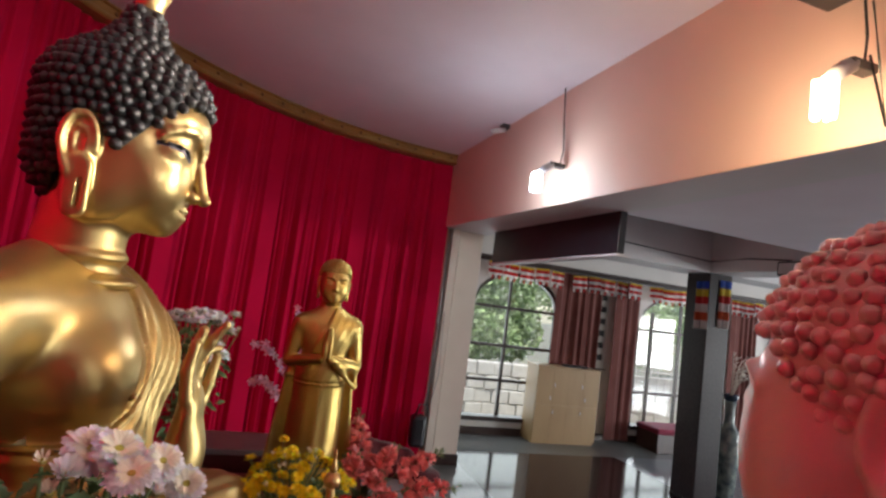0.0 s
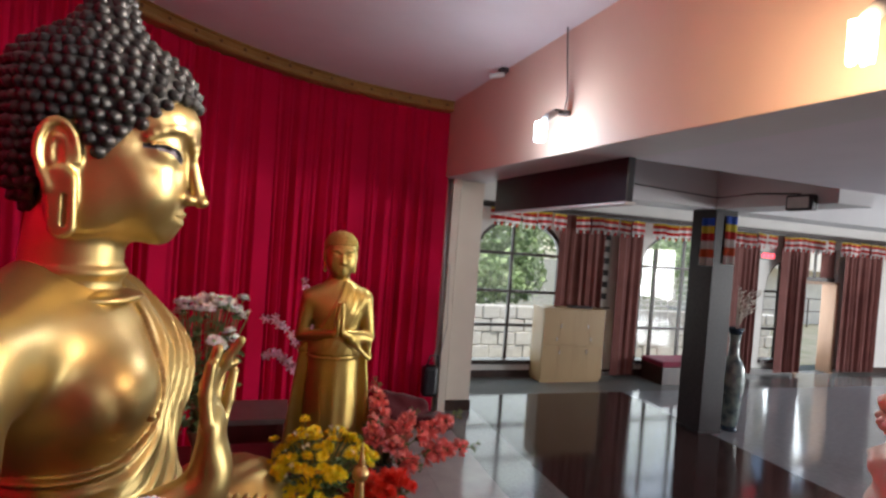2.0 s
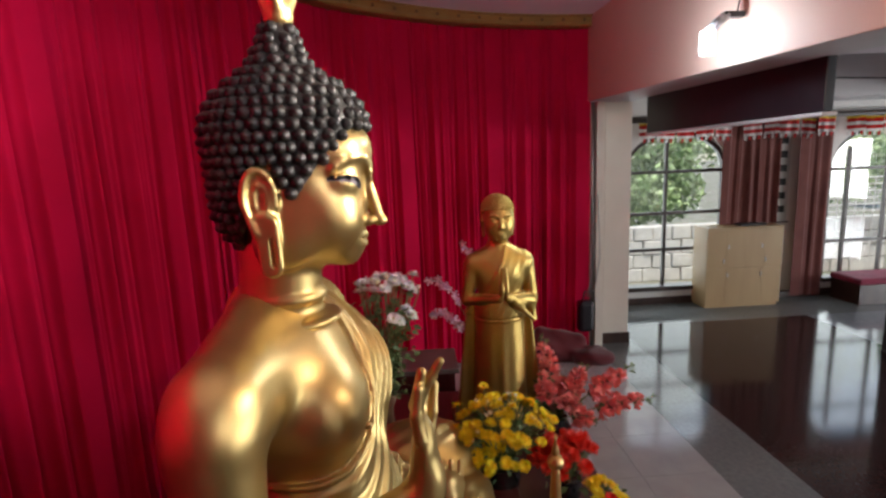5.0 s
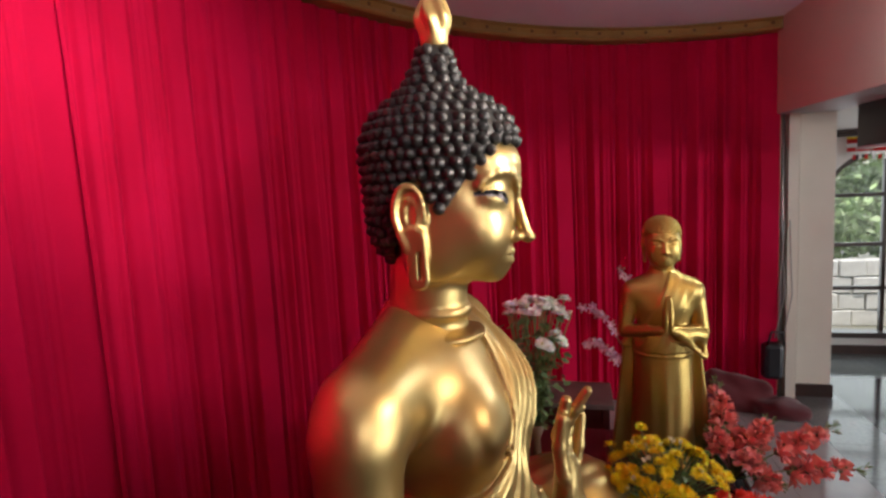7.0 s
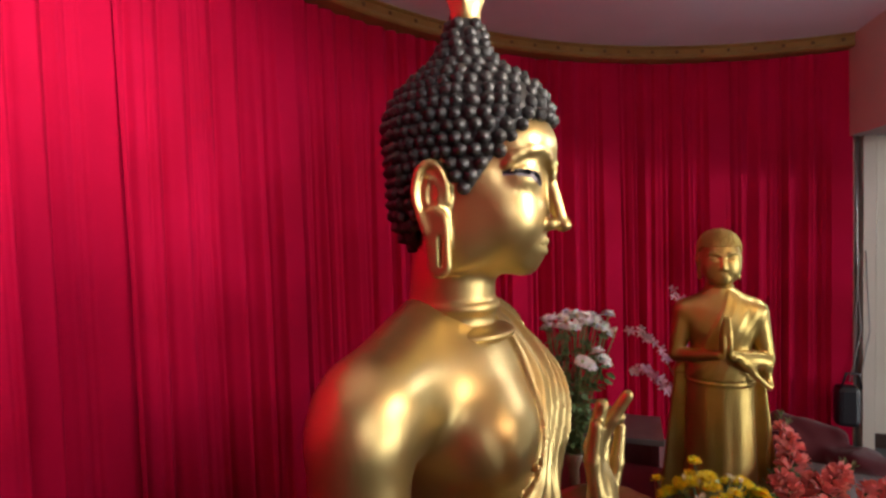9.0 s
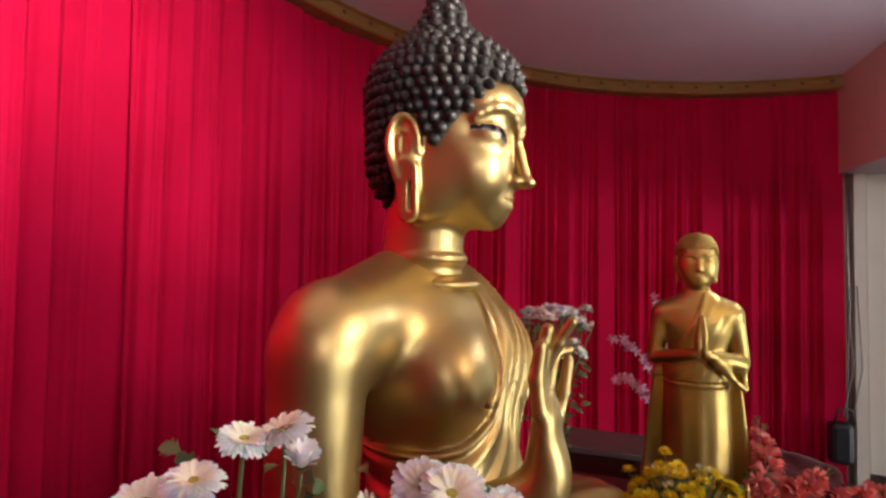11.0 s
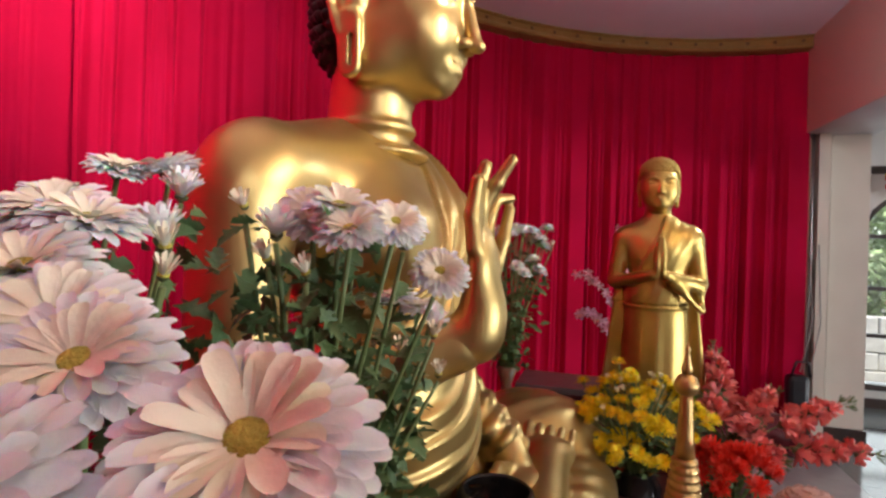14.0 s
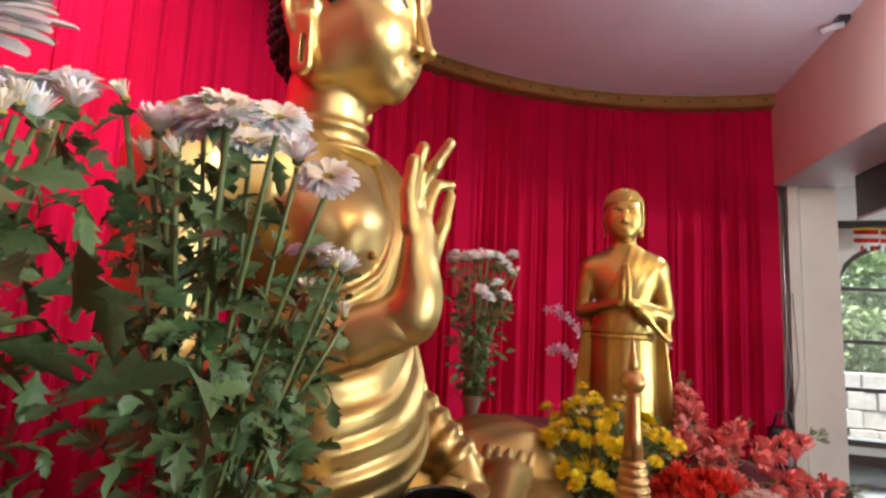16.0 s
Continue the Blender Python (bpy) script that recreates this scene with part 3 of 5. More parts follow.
def hand_field(p):
    d = limb(p, (0.22, -0.315, 1.61), (0.305, -0.283, 1.655), 0.060, 0.052)
    d = smin(d, ell(p, (0.330, -0.274, 1.695), (0.048, 0.056, 0.080)), 0.03)
    d = smin(d, ell(p, (0.326, -0.268, 1.785), (0.032, 0.058, 0.085)), 0.03)
    for y0, pts in ((-0.312, [(0.318, 1.83), (0.310, 1.895), (0.318, 1.962)]), (-0.288, [(0.318, 1.84), (0.308, 1.91), (0.328, 1.994)]),
                    (-0.263, [(0.318, 1.84), (0.314, 1.905), (0.346, 1.962), (0.376, 2.010)])):
        q = [(x, y0 + 0.05 * (z - 1.83), z) for x, z in pts]
        for k, (u, v) in enumerate(zip(q, q[1:])):
            d = smin(d, limb(p, u, v, 0.0170 - 0.002 * k, 0.0150 - 0.002 * k), 0.009)
    for q in ([(0.322, -0.240, 1.840), (0.326, -0.222, 1.900), (0.336, -0.202, 1.936), (0.362, -0.184, 1.940)], [(0.335, -0.222, 1.765), (0.352, -0.200, 1.850), (0.360, -0.182, 1.916)]):
        for k, (u, v) in enumerate(zip(q, q[1:])):
            d = smin(d, limb(p, u, v, 0.0160 - 0.002 * k, 0.0140 - 0.002 * k), 0.009)
    return d


def left_hand_field(p):
    d = limb(p, (0.255, 0.345, 1.235), (0.305, 0.29, 1.185), 0.066, 0.060)
    d = smin(d, ell(p, (0.350, 0.22, 1.155), (0.075, 0.080, 0.045)), 0.03)
    for k in range(4):
        d = smin(d, chain(p, [(0.335 + 0.034 * k, 0.19, 1.165 - 0.006 * k), (0.345 + 0.034 * k, 0.11, 1.160 - 0.008 * k), (0.35 + 0.034 * k, 0.03, 1.135 - 0.008 * k)], 0.019), 0.010)
    return smin(d, chain(p, [(0.31, 0.23, 1.19), (0.29, 0.16, 1.215), (0.29, 0.11, 1.215)], 0.02), 0.012)


def great_statue():
    s = Sculpture()
    v, f = skin(head_field, (-0.27, -0.235, 2.03), (0.275, 0.235, 2.78), 0.0037, 6)
    c = v[f].mean(1)
    ay = np.abs(c[:, 1])
    upper = np.interp(ay, [q[1] for q in LID[::-1]], [q[2] for q in LID[::-1]]) 
    lower = np.interp(ay, [0.060, 0.080, 0.100, 0.120, 0.136], [2.442, 2.445, 2.453, 2.464, 2.471])
    eye = (c[:, 0] > 0.11) & (ay > 0.060) & (ay < 0.135) & (c[:, 2] < upper + 0.002) & (c[:, 2] > lower - 0.004)
    lash = eye & ((c[:, 2] > upper - 0.0075) | (np.abs(ay - 0.082) < 0.013))
    s.add(v, f, np.where(lash, 2, np.where(eye, 3, 0)).tolist())
    v, f = skin(lambda p: smax(hair_field(p), -0.8 * hairline(p[0], p[1], p[2]), 0.004), (-0.30, -0.24, 2.2), (0.26, 0.24, 2.93), 0.0048)
    s.add(v, f, 1)
    zs = np.arange(2.268, 2.905, 0.0285)
    put_curls(s, hair_field, (-0.035, 0.0), zs, 0.0330, 0.0180, lambda c: hairline(c[0], c[1], c[2]) > -0.011, 1)
    # flame on the crown
    def flame(p):
        q = limb(p, (-0.008, 0, 2.90), (-0.008, 0, 2.955), 0.040, 0.046)
        q = smin(q, limb(p, (-0.008, 0, 2.955), (0.0, 0, 3.10), 0.044, 0.008), 0.02)
        a = np.arctan2(p[1], p[0] + 0.008)
        return q - 0.005 * np.sin(6 * a + 40 * p[2]) * np.clip((p[2] - 2.9) * 25, 0, 1)
    v, f = skin(flame, (-0.07, -0.07, 2.86), (0.07, 0.07, 3.13), 0.0045)
    s.add(v, f, 0)
    v, f = skin(body_field, (-0.34, -0.90, 0.92), (0.70, 0.96, 2.17), 0.0072)
    s.add(v, f, 0)
    for fn, lo, hi in ((hand_field, (0.17, -0.38, 1.54), (0.42, -0.17, 2.04)), (left_hand_field, (0.17, -0.01, 1.07), (0.50, 0.43, 1.32))):
        v, f = skin(fn, lo, hi, 0.0042, 3)
        s.add(v, f, 0)
    v, f = skin(lambda p: ell(p, (0.172, -0.15, 1.79), (0.013, 0.011, 0.011)), (0.15, -0.17, 1.77), (0.19, -0.13, 1.81), 0.003)
    s.add(v, f, 0)
    ob = s.build("seated_statue", [GOLD, HAIR, EYE, EYE_GREY])
    ob.location = (BX, BY, 0)
    return tagged(ob, "large gilded seated statue with black curled hair and flame crown", "statue")


great_statue()

# ---- the pair of standing statues with folded palms ----


def monk_field(p):
    """Local axes: y forward, z up from its feet; the folded robe lies over its left shoulder."""
    p = [-p[0], p[1], p[2]]
    s = [np.abs(p[0]), p[1], p[2]]
    z0 = 1.0
    d = limb(p, (0, 0, 2.12 - z0), (0, -0.005, 1.95 - z0), 0.054, 0.062)
    d = smin(d, limb(s, (0.0, -0.005, 1.968 - z0), (0.136, 0, 1.915 - z0), 0.055, 0.060), 0.05)
    d = smin(d, ell(p, (0, 0.005, 1.85 - z0), (0.148, 0.104, 0.140)), 0.05)
    d = smin(d, ell(p, (0, 0.0, 1.67 - z0), (0.132, 0.098, 0.17)), 0.05)
    # skirt and the cape behind it
    q = [p[0], p[1] * 1.35, p[2]]
    sk = limb(q, (0, 0, 1.62 - z0), (0, 0, 1.03 - z0), 0.138, 0.160)
    fold = 0.0035 * np.cos(p[0] * 85) * np.exp(-(p[0] / 0.09) ** 2) * np.clip((1.62 - z0 - p[2]) * 4, 0, 1)
    d = smin(d, sk - fold, 0.02)
    d = smin(d, ell(p, (0, 0, 1.585 - z0), (0.150, 0.108, 0.016)), 0.008)
    half = 0.188 + (1.66 - z0 - p[2]) * 0.115
    cape = smax(np.abs(p[0]) - half, np.abs(p[1] + 0.055 - 0.25 * p[0] ** 2) - 0.022 - 0.004 * np.sin(p[0] * 70), 0.015)
    cape = smax(cape, smax(p[2] - (1.72 - z0), (1.0 - z0) - p[2], 0.01), 0.02)
    d = smin(d, cape, 0.012)
    # robe over the left shoulder
    hem = [(-0.20, 1.62 - z0), (-0.115, 1.70 - z0), (-0.06, 1.82 - z0), (-0.005, 1.93 - z0), (0.03, 2.03 - z0)]
    inside = p[2] < np.interp(p[0], [h[0] for h in hem], [h[1] for h in hem], left=0.55, right=1.5)
    dist = line2(p[0], p[2], hem)
    sg = np.where(inside, -dist, dist)
    rf = 0.0010 * np.sin(dist * 150) * np.clip(dist / 0.02, 0, 1)
    robe = smax(d - 0.007 - rf, smax(sg, smax(p[2] - (2.02 - z0), (1.6 - z0) - p[2], 0.01), 0.005), 0.005)
    d = smin(d, robe, 0.004)
    # arms and pressed palms
    d = smin(d, limb(s, (0.152, 0, 1.905 - z0), (0.190, 0.010, 1.705 - z0), 0.053, 0.036), 0.014)
    d = smin(d, limb(s, (0.188, 0.010, 1.698 - z0), (0.026, 0.170, 1.740 - z0), 0.035, 0.024), 0.008)
    d = smin(d, ell(s, (0.012, 0.175, 1.795 - z0), (0.016, 0.030, 0.070)), 0.008)
    d = smin(d, limb(s, (0.011, 0.180, 1.82 - z0), (0.007, 0.190, 1.912 - z0), 0.018, 0.009), 0.006)
    # sleeve that falls from the left forearm
    sl = limb(p, (0.175, 0.030, 1.690 - z0), (0.060, 0.135, 1.715 - z0), 0.040, 0.030)
    sl = smin(sl, limb(p, (0.178, 0.040, 1.680 - z0), (0.200, 0.055, 1.585 - z0), 0.024, 0.009), 0.03)
    sl = smin(sl, limb(p, (0.070, 0.135, 1.700 - z0), (0.188, 0.070, 1.578 - z0), 0.022, 0.009), 0.035)
    d = smin(d, sl, 0.012)
    # feet
    d = smin(d, ell(s, (0.07, 0.08, 0.025), (0.042, 0.10, 0.035)), 0.02)
    return smax(d, -p[2], 0.004)


def monk_head(p):
    s = [np.abs(p[0]), p[1], p[2]]
    z0 = 1.0
    d = ell(p, (0, 0.0, 2.195 - z0), (0.084, 0.112, 0.100))
    d = smin(d, ell(p, (0, 0.030, 2.130 - z0), (0.070, 0.084, 0.090)), 0.03)
    d = smin(d, ell(s, (0.030, 0.066, 2.130 - z0), (0.038, 0.032, 0.055)), 0.060)
    d = smax(d, -ell(s, (0.037, 0.122, 2.172 - z0), (0.026, 0.014, 0.010)), 0.012)
    d = smin(d, ell(s, (0.037, 0.094, 2.170 - z0), (0.025, 0.018, 0.012)), 0.004)
    d = smin(d, chain(s, [(0.010, 0.115, 2.182 - z0), (0.028, 0.116, 2.194 - z0), (0.055, 0.103, 2.194 - z0), (0.070, 0.082, 2.180 - z0)], 0.0028), 0.010)
    d = smin(d, limb(p, (0, 0.104, 2.195 - z0), (0, 0.126, 2.127 - z0), 0.007, 0.009), 0.012)
    d = smin(d, ell(s, (0.011, 0.115, 2.126 - z0), (0.008, 0.009, 0.008)), 0.008)
    d = smin(d, chain(s, [(0, 0.116, 2.098 - z0), (0.009, 0.114, 2.099 - z0), (0.015, 0.110, 2.0990 - z0)], 0.0036), 0.008)
    d = smin(d, chain(s, [(0, 0.114, 2.087 - z0), (0.011, 0.110, 2.089 - z0)], 0.0044), 0.009)
    d = smin(d, ell(p, (0, 0.088, 2.066 - z0), (0.030, 0.026, 0.024)), 0.03)
    ear = ell(s, (0.088, -0.01, 2.165 - z0), (0.013, 0.025, 0.038))
    ear = smax(ear, -ell(s, (0.102, -0.006, 2.168 - z0), (0.012, 0.014, 0.026)), 0.005)
    ear = smin(ear, limb(s, (0.087, -0.008, 2.135 - z0), (0.082, -0.006, 2.072 - z0), 0.008, 0.009), 0.008)
    d = smin(d, ear, 0.006)
    return smin(d, limb(p, (0, -0.005, 1.97 - z0), (0, 0.0, 2.12 - z0), 0.062, 0.054), 0.025)


def monk_hair(p):
    return ell(p, (0, -0.008, 1.212), (0.0915, 0.118, 0.094))


def monk_statue():
    s = Sculpture()
    v, f = skin(monk_field, (-0.34, -0.14, -0.01), (0.34, 0.24, 1.06), 0.0062)
    s.add(v, f)
    v, f = skin(monk_head, (-0.125, -0.13, 0.99), (0.125, 0.145, 1.32), 0.0036)
    s.add(v, f)
    line = lambda x, y, z: np.maximum(z - (1.224 - 0.60 * np.maximum(0, 0.055 - y)), np.minimum(-(y + 0.062), z - 1.125))
    v, f = skin(lambda p: smax(monk_hair(p), -line(p[0], p[1], p[2]), 0.003), (-0.12, -0.14, 1.1), (0.12, 0.125, 1.32), 0.0045)
    s.add(v, f)
    zs = np.arange(1.115, 1.307, 0.0070)
    put_curls(s, monk_hair, (0, -0.008), zs, 0.0081, 0.0042, lambda c: line(c[0], c[1], c[2]) > -0.001, 0)
    ob = s.build("standing_statue", [GOLD_MONK])
    return tagged(ob, "gilded standing disciple statue with palms pressed together", "statue", "disciple statues beside the altar")


monk = monk_statue()
monk.matrix_world = pose(0.795, 3.2, 1.0, 0, 0, 180)


def near_statue():
    """The twin that stands close by: the same figure with coarser, rounder knobs of hair."""
    s = Sculpture()
    v, f = skin(monk_field, (-0.34, -0.14, -0.01), (0.34, 0.24, 1.06), 0.0075)
    s.add(v, f)
    v, f = skin(monk_head, (-0.125, -0.13, 0.99), (0.125, 0.145, 1.32), 0.0036)
    s.add(v, f)
    cap = lambda p: ell(p, (0, -0.002, 1.212), (0.0935, 0.119, 0.094))
    line = lambda x, y, z: np.maximum(z - (1.216 - 1.15 * np.clip(0.085 - y, 0, 0.10)), np.minimum(-(y + 0.062), z - 1.10))
    v, f = skin(lambda p: smax(cap(p), -line(p[0], p[1], p[2]), 0.003), (-0.12, -0.14, 1.08), (0.12, 0.13, 1.32), 0.0045)
    s.add(v, f)
    put_curls(s, cap, (0, -0.002), np.arange(1.098, 1.306, 0.0122), 0.0138, 0.0060, lambda c: line(c[0], c[1], c[2]) > 0.001, 0)
    ob = s.build("standing_statue", [COPPER])
    ob.matrix_world = pose(1.03, 0.375, 0.5115, 0, 0, 5)
    ob.scale = (1.35, 1.35, 1.35)
    return tagged(ob, "copper-brown standing disciple statue with knobbly hair on a plinth", "statue", "disciple statues beside the altar")


near_statue()

# ---- flowers ----
PETAL = mat("pink_white_petal", (0.95, 0.94, 0.93), 0.6, 0, (0.93, 0.89, 0.90), 30, 0.1, 200, 0.3, stretch=(1, 1, 1), island=0.07)
PETAL_WARM = mat("blush_petal", (0.93, 0.91, 0.91), 0.6, 0, (0.90, 0.85, 0.86), 30, 0.1, 200, 0.3, island=0.07)
PETAL_CORE = mat("cream_inner_petal", (0.90, 0.87, 0.68), 0.6, 0, (0.88, 0.84, 0.72), 30, 0.1, 200, 0.3, island=0.07)
DISC = mat("yellow_disc", (0.55, 0.47, 0.08), 0.8, 0, (0.35, 0.38, 0.06), 60, 0.6, 300)
YELLOW = mat("yellow_petal", (0.88, 0.68, 0.02), 0.6, 0, (0.82, 0.58, 0.01), 30, 0.1, 200, 0.3, island=0.12)
CORAL = mat("coral_petal", (0.92, 0.33, 0.31), 0.6, 0, (0.86, 0.22, 0.22), 25, 0.1, 200, 0.3, island=0.12)
RED = mat("scarlet_petal", (0.80, 0.06, 0.035), 0.6, 0, (0.68, 0.03, 0.02), 25, 0.1, 200, 0.3, island=0.12)
ORCHID = mat("orchid_petal", (0.92, 0.62, 0.74), 0.6, 0, (0.86, 0.54, 0.68), 25, 0.1, 200, 0.3, island=0.12)
LEAF = mat("dark_green_leaf", (0.075, 0.150, 0.055), 0.45, 0, (0.12, 0.20, 0.085), 14, 0.25, 90, 0.4, island=0.25)
STEM = mat("green_stem", (0.11, 0.17, 0.055), 0.5, 0, (0.15, 0.2, 0.07), 20, 0.1, 80)
BUD = mat("green_sepal", (0.10, 0.13, 0.05), 0.6, 0, (0.16, 0.17, 0.08), 30, 0.2, 90)
for m in (PETAL, PETAL_WARM, YELLOW, CORAL, RED, ORCHID):
    b = m.node_tree.nodes["Principled BSDF"]
    b.inputs["Subsurface Weight"].default_value, b.inputs["Subsurface Scale"].default_value = 0.35, 0.02
rng = random.Random(11)


def petal(bm, base, m, length, width, lift, cup, mi):
    """One curved petal, narrow at its root, rounded at its tip."""
    rows = []
    for t, k in ((0, 0.40), (0.35, 0.78), (0.65, 1.0), (0.85, 0.92), (0.96, 0.62), (1.0, 0.28)):
        w = width * k
        x = base + length * t
        z = lift * t + 0.10 * length * math.sin(t * 2.6)
        rows.append([bm.verts.new(m @ Vector((x, s * w / 2, z + cup * abs(s) * w))) for s in (-1, 0, 1)])
    for a, b in zip(rows, rows[1:]):
        for k in range(2):
            f = bm.faces.new((a[k], a[k + 1], b[k + 1], b[k]))
            f.material_index, f.smooth = mi, True


def daisy_mesh(name, radius, layers, mats, seed, disc=0.22, wide=1.0):
    """A chrysanthemum: layers of petals, a raised disc and green sepals under it. Material slots: petal, disc, sepal."""
    r = random.Random(seed)
    bm = bmesh.new()
    for k, (n, ln, lift) in enumerate(layers):
        for i in range(n):
            a = 2 * math.pi * (i + 0.5 * k + r.uniform(-0.22, 0.22)) / n
            m = Matrix.Rotation(a, 4, "Z") @ Matrix.Translation((0, 0, 0.06 * radius * k + r.uniform(-0.02, 0.02) * radius))
            petal(bm, radius * 0.10, m, radius * ln * r.uniform(0.86, 1.06), radius * wide * r.uniform(0.17, 0.23), radius * (lift + r.uniform(-0.1, 0.1)), 0.22, 3 if len(mats) > 3 and k == len(layers) - 1 else 0)
    n = 10
    for j, (rr, z) in enumerate(((disc, 0.10), (disc * 0.95, 0.20), (disc * 0.6, 0.26))):
        ring = [bm.verts.new((radius * rr * math.cos(2 * math.pi * i / n), radius * rr * math.sin(2 * math.pi * i / n), radius * z)) for i in range(n)]
        if j:
            for i in range(n):
                f = bm.faces.new((prev[i], prev[(i + 1) % n], ring[(i + 1) % n], ring[i]))
                f.material_index, f.smooth = 1, True
        prev = ring
    bm.faces.new(prev).material_index = 1
    prev = None
    for rr, z in ((0.30, 0.05), (0.27, -0.10), (0.12, -0.24), (0.05, -0.3)):
        ring = [bm.verts.new((radius * rr * math.cos(2 * math.pi * i / n), radius * rr * math.sin(2 * math.pi * i / n), radius * z)) for i in range(n)]
        if prev:
            for i in range(n):
                f = bm.faces.new((ring[i], ring[(i + 1) % n], prev[(i + 1) % n], prev[i]))
                f.material_index, f.smooth = 2, True
        prev = ring
    me = bpy.data.meshes.new(name)
    bm.to_mesh(me)
    bm.free()
    for mt in mats:
        me.materials.append(mt)
    return me


def leaf_mesh(name, length, seed):
    """A lobed chrysanthemum leaf, folded along its rib."""
    r = random.Random(seed)
    bm = bmesh.new()
    rows = []
    curl_ = r.uniform(0.1, 0.5)
    # outline of the blade: a stalk, two pairs of pointed lobes and a tip
    for t, w, ahead in ((0, 0.02, 0), (0.16, 0.05, 0), (0.26, 0.13, 0.01), (0.40, 0.30, 0.07), (0.46, 0.15, 0.0), (0.60, 0.32, 0.08), (0.68, 0.17, 0.01), (0.84, 0.16, 0.04), (1.0, 0.01, 0)):
        w *= length * r.uniform(0.85, 1.15)
        z = -curl_ * length * t * t
        rows.append([bm.verts.new((length * (t + ahead * abs(s)), s * w, z + abs(s) * w * 0.30)) for s in (-1, 0, 1)])
    for a, b in zip(rows, rows[1:]):
        for k in range(2):
            bm.faces.new((a[k], a[k + 1], b[k + 1], b[k])).smooth = True
    me = bpy.data.meshes.new(name)
    bm.to_mesh(me)
    bm.free()
    me.materials.append(LEAF)
    return me


def place(name, me, m, parent, label=""):
    ob = new(name, me)
    ob.parent = parent
    ob.matrix_world = m
    if label:
        ob["label"] = label
    return ob


def toward(p, d, spin=0.0, s=1.0):
    return Matrix.Translation(p) @ Vector(d).to_track_quat("Z", "Y").to_matrix().to_4x4() @ Matrix.Rotation(spin, 4, "Z") @ Matrix.Scale(s, 4)


LAYERS = ((30, 1.0, -0.04), (28, 0.94, 0.05), (25, 0.84, 0.15), (18, 0.62, 0.22))
DAISY = [daisy_mesh("flower", 0.034, LAYERS, (PETAL, DISC, BUD, PETAL_CORE), k, 0.27, 1.12) for k in range(3)]
DAISY_WARM = [daisy_mesh("flower", 0.044, LAYERS, (PETAL_WARM, DISC, BUD, PETAL_CORE), 20 + k, 0.24, 1.15) for k in range(2)]
DAISY_HALF = [daisy_mesh("flower", 0.024, ((16, 0.85, 0.75), (12, 0.7, 0.95), (8, 0.5, 1.1)), (PETAL, DISC, BUD), 40 + k, 0.22, 1.4) for k in range(2)]
BUDS = [daisy_mesh("flower_bud", 0.017, ((9, 0.55, 1.05), (7, 0.42, 1.15)), (PETAL_CORE, DISC, BUD), 50, disc=0.3)]
SMALL = [daisy_mesh("flower", 0.035, ((20, 1.0, 0.1), (17, 0.85, 0.35), (12, 0.6, 0.6)), (PETAL, DISC, BUD), 60 + k, 0.22, 1.3) for k in range(2)]
YEL = [daisy_mesh("flower", 0.030, ((16, 1.0, 0.05), (14, 0.85, 0.35), (10, 0.6, 0.6)), (YELLOW, YELLOW, BUD), 70 + k) for k in range(3)]
CARN = [daisy_mesh("flower", 0.036, ((14, 1.0, 0.15), (13, 0.9, 0.5), (11, 0.75, 0.85), (8, 0.5, 1.1)), (RED, RED, BUD), 80 + k) for k in range(2)]
LEAVES = [leaf_mesh("leaf", 0.044, 90 + k) for k in range(6)]
SMALL_LEAVES = [leaf_mesh("leaf", 0.045, 95 + k) for k in range(3)]
VASE_DARK = mat("dark_glazed_vase", (0.012, 0.012, 0.014), 0.12, 0, (0.02, 0.018, 0.018), 8, 0, 60, 0.6)
VASE_CLAY = mat("brown_clay_vase", (0.20, 0.13, 0.08), 0.4, 0, (0.15, 0.09, 0.055), 12, 0.1, 60)


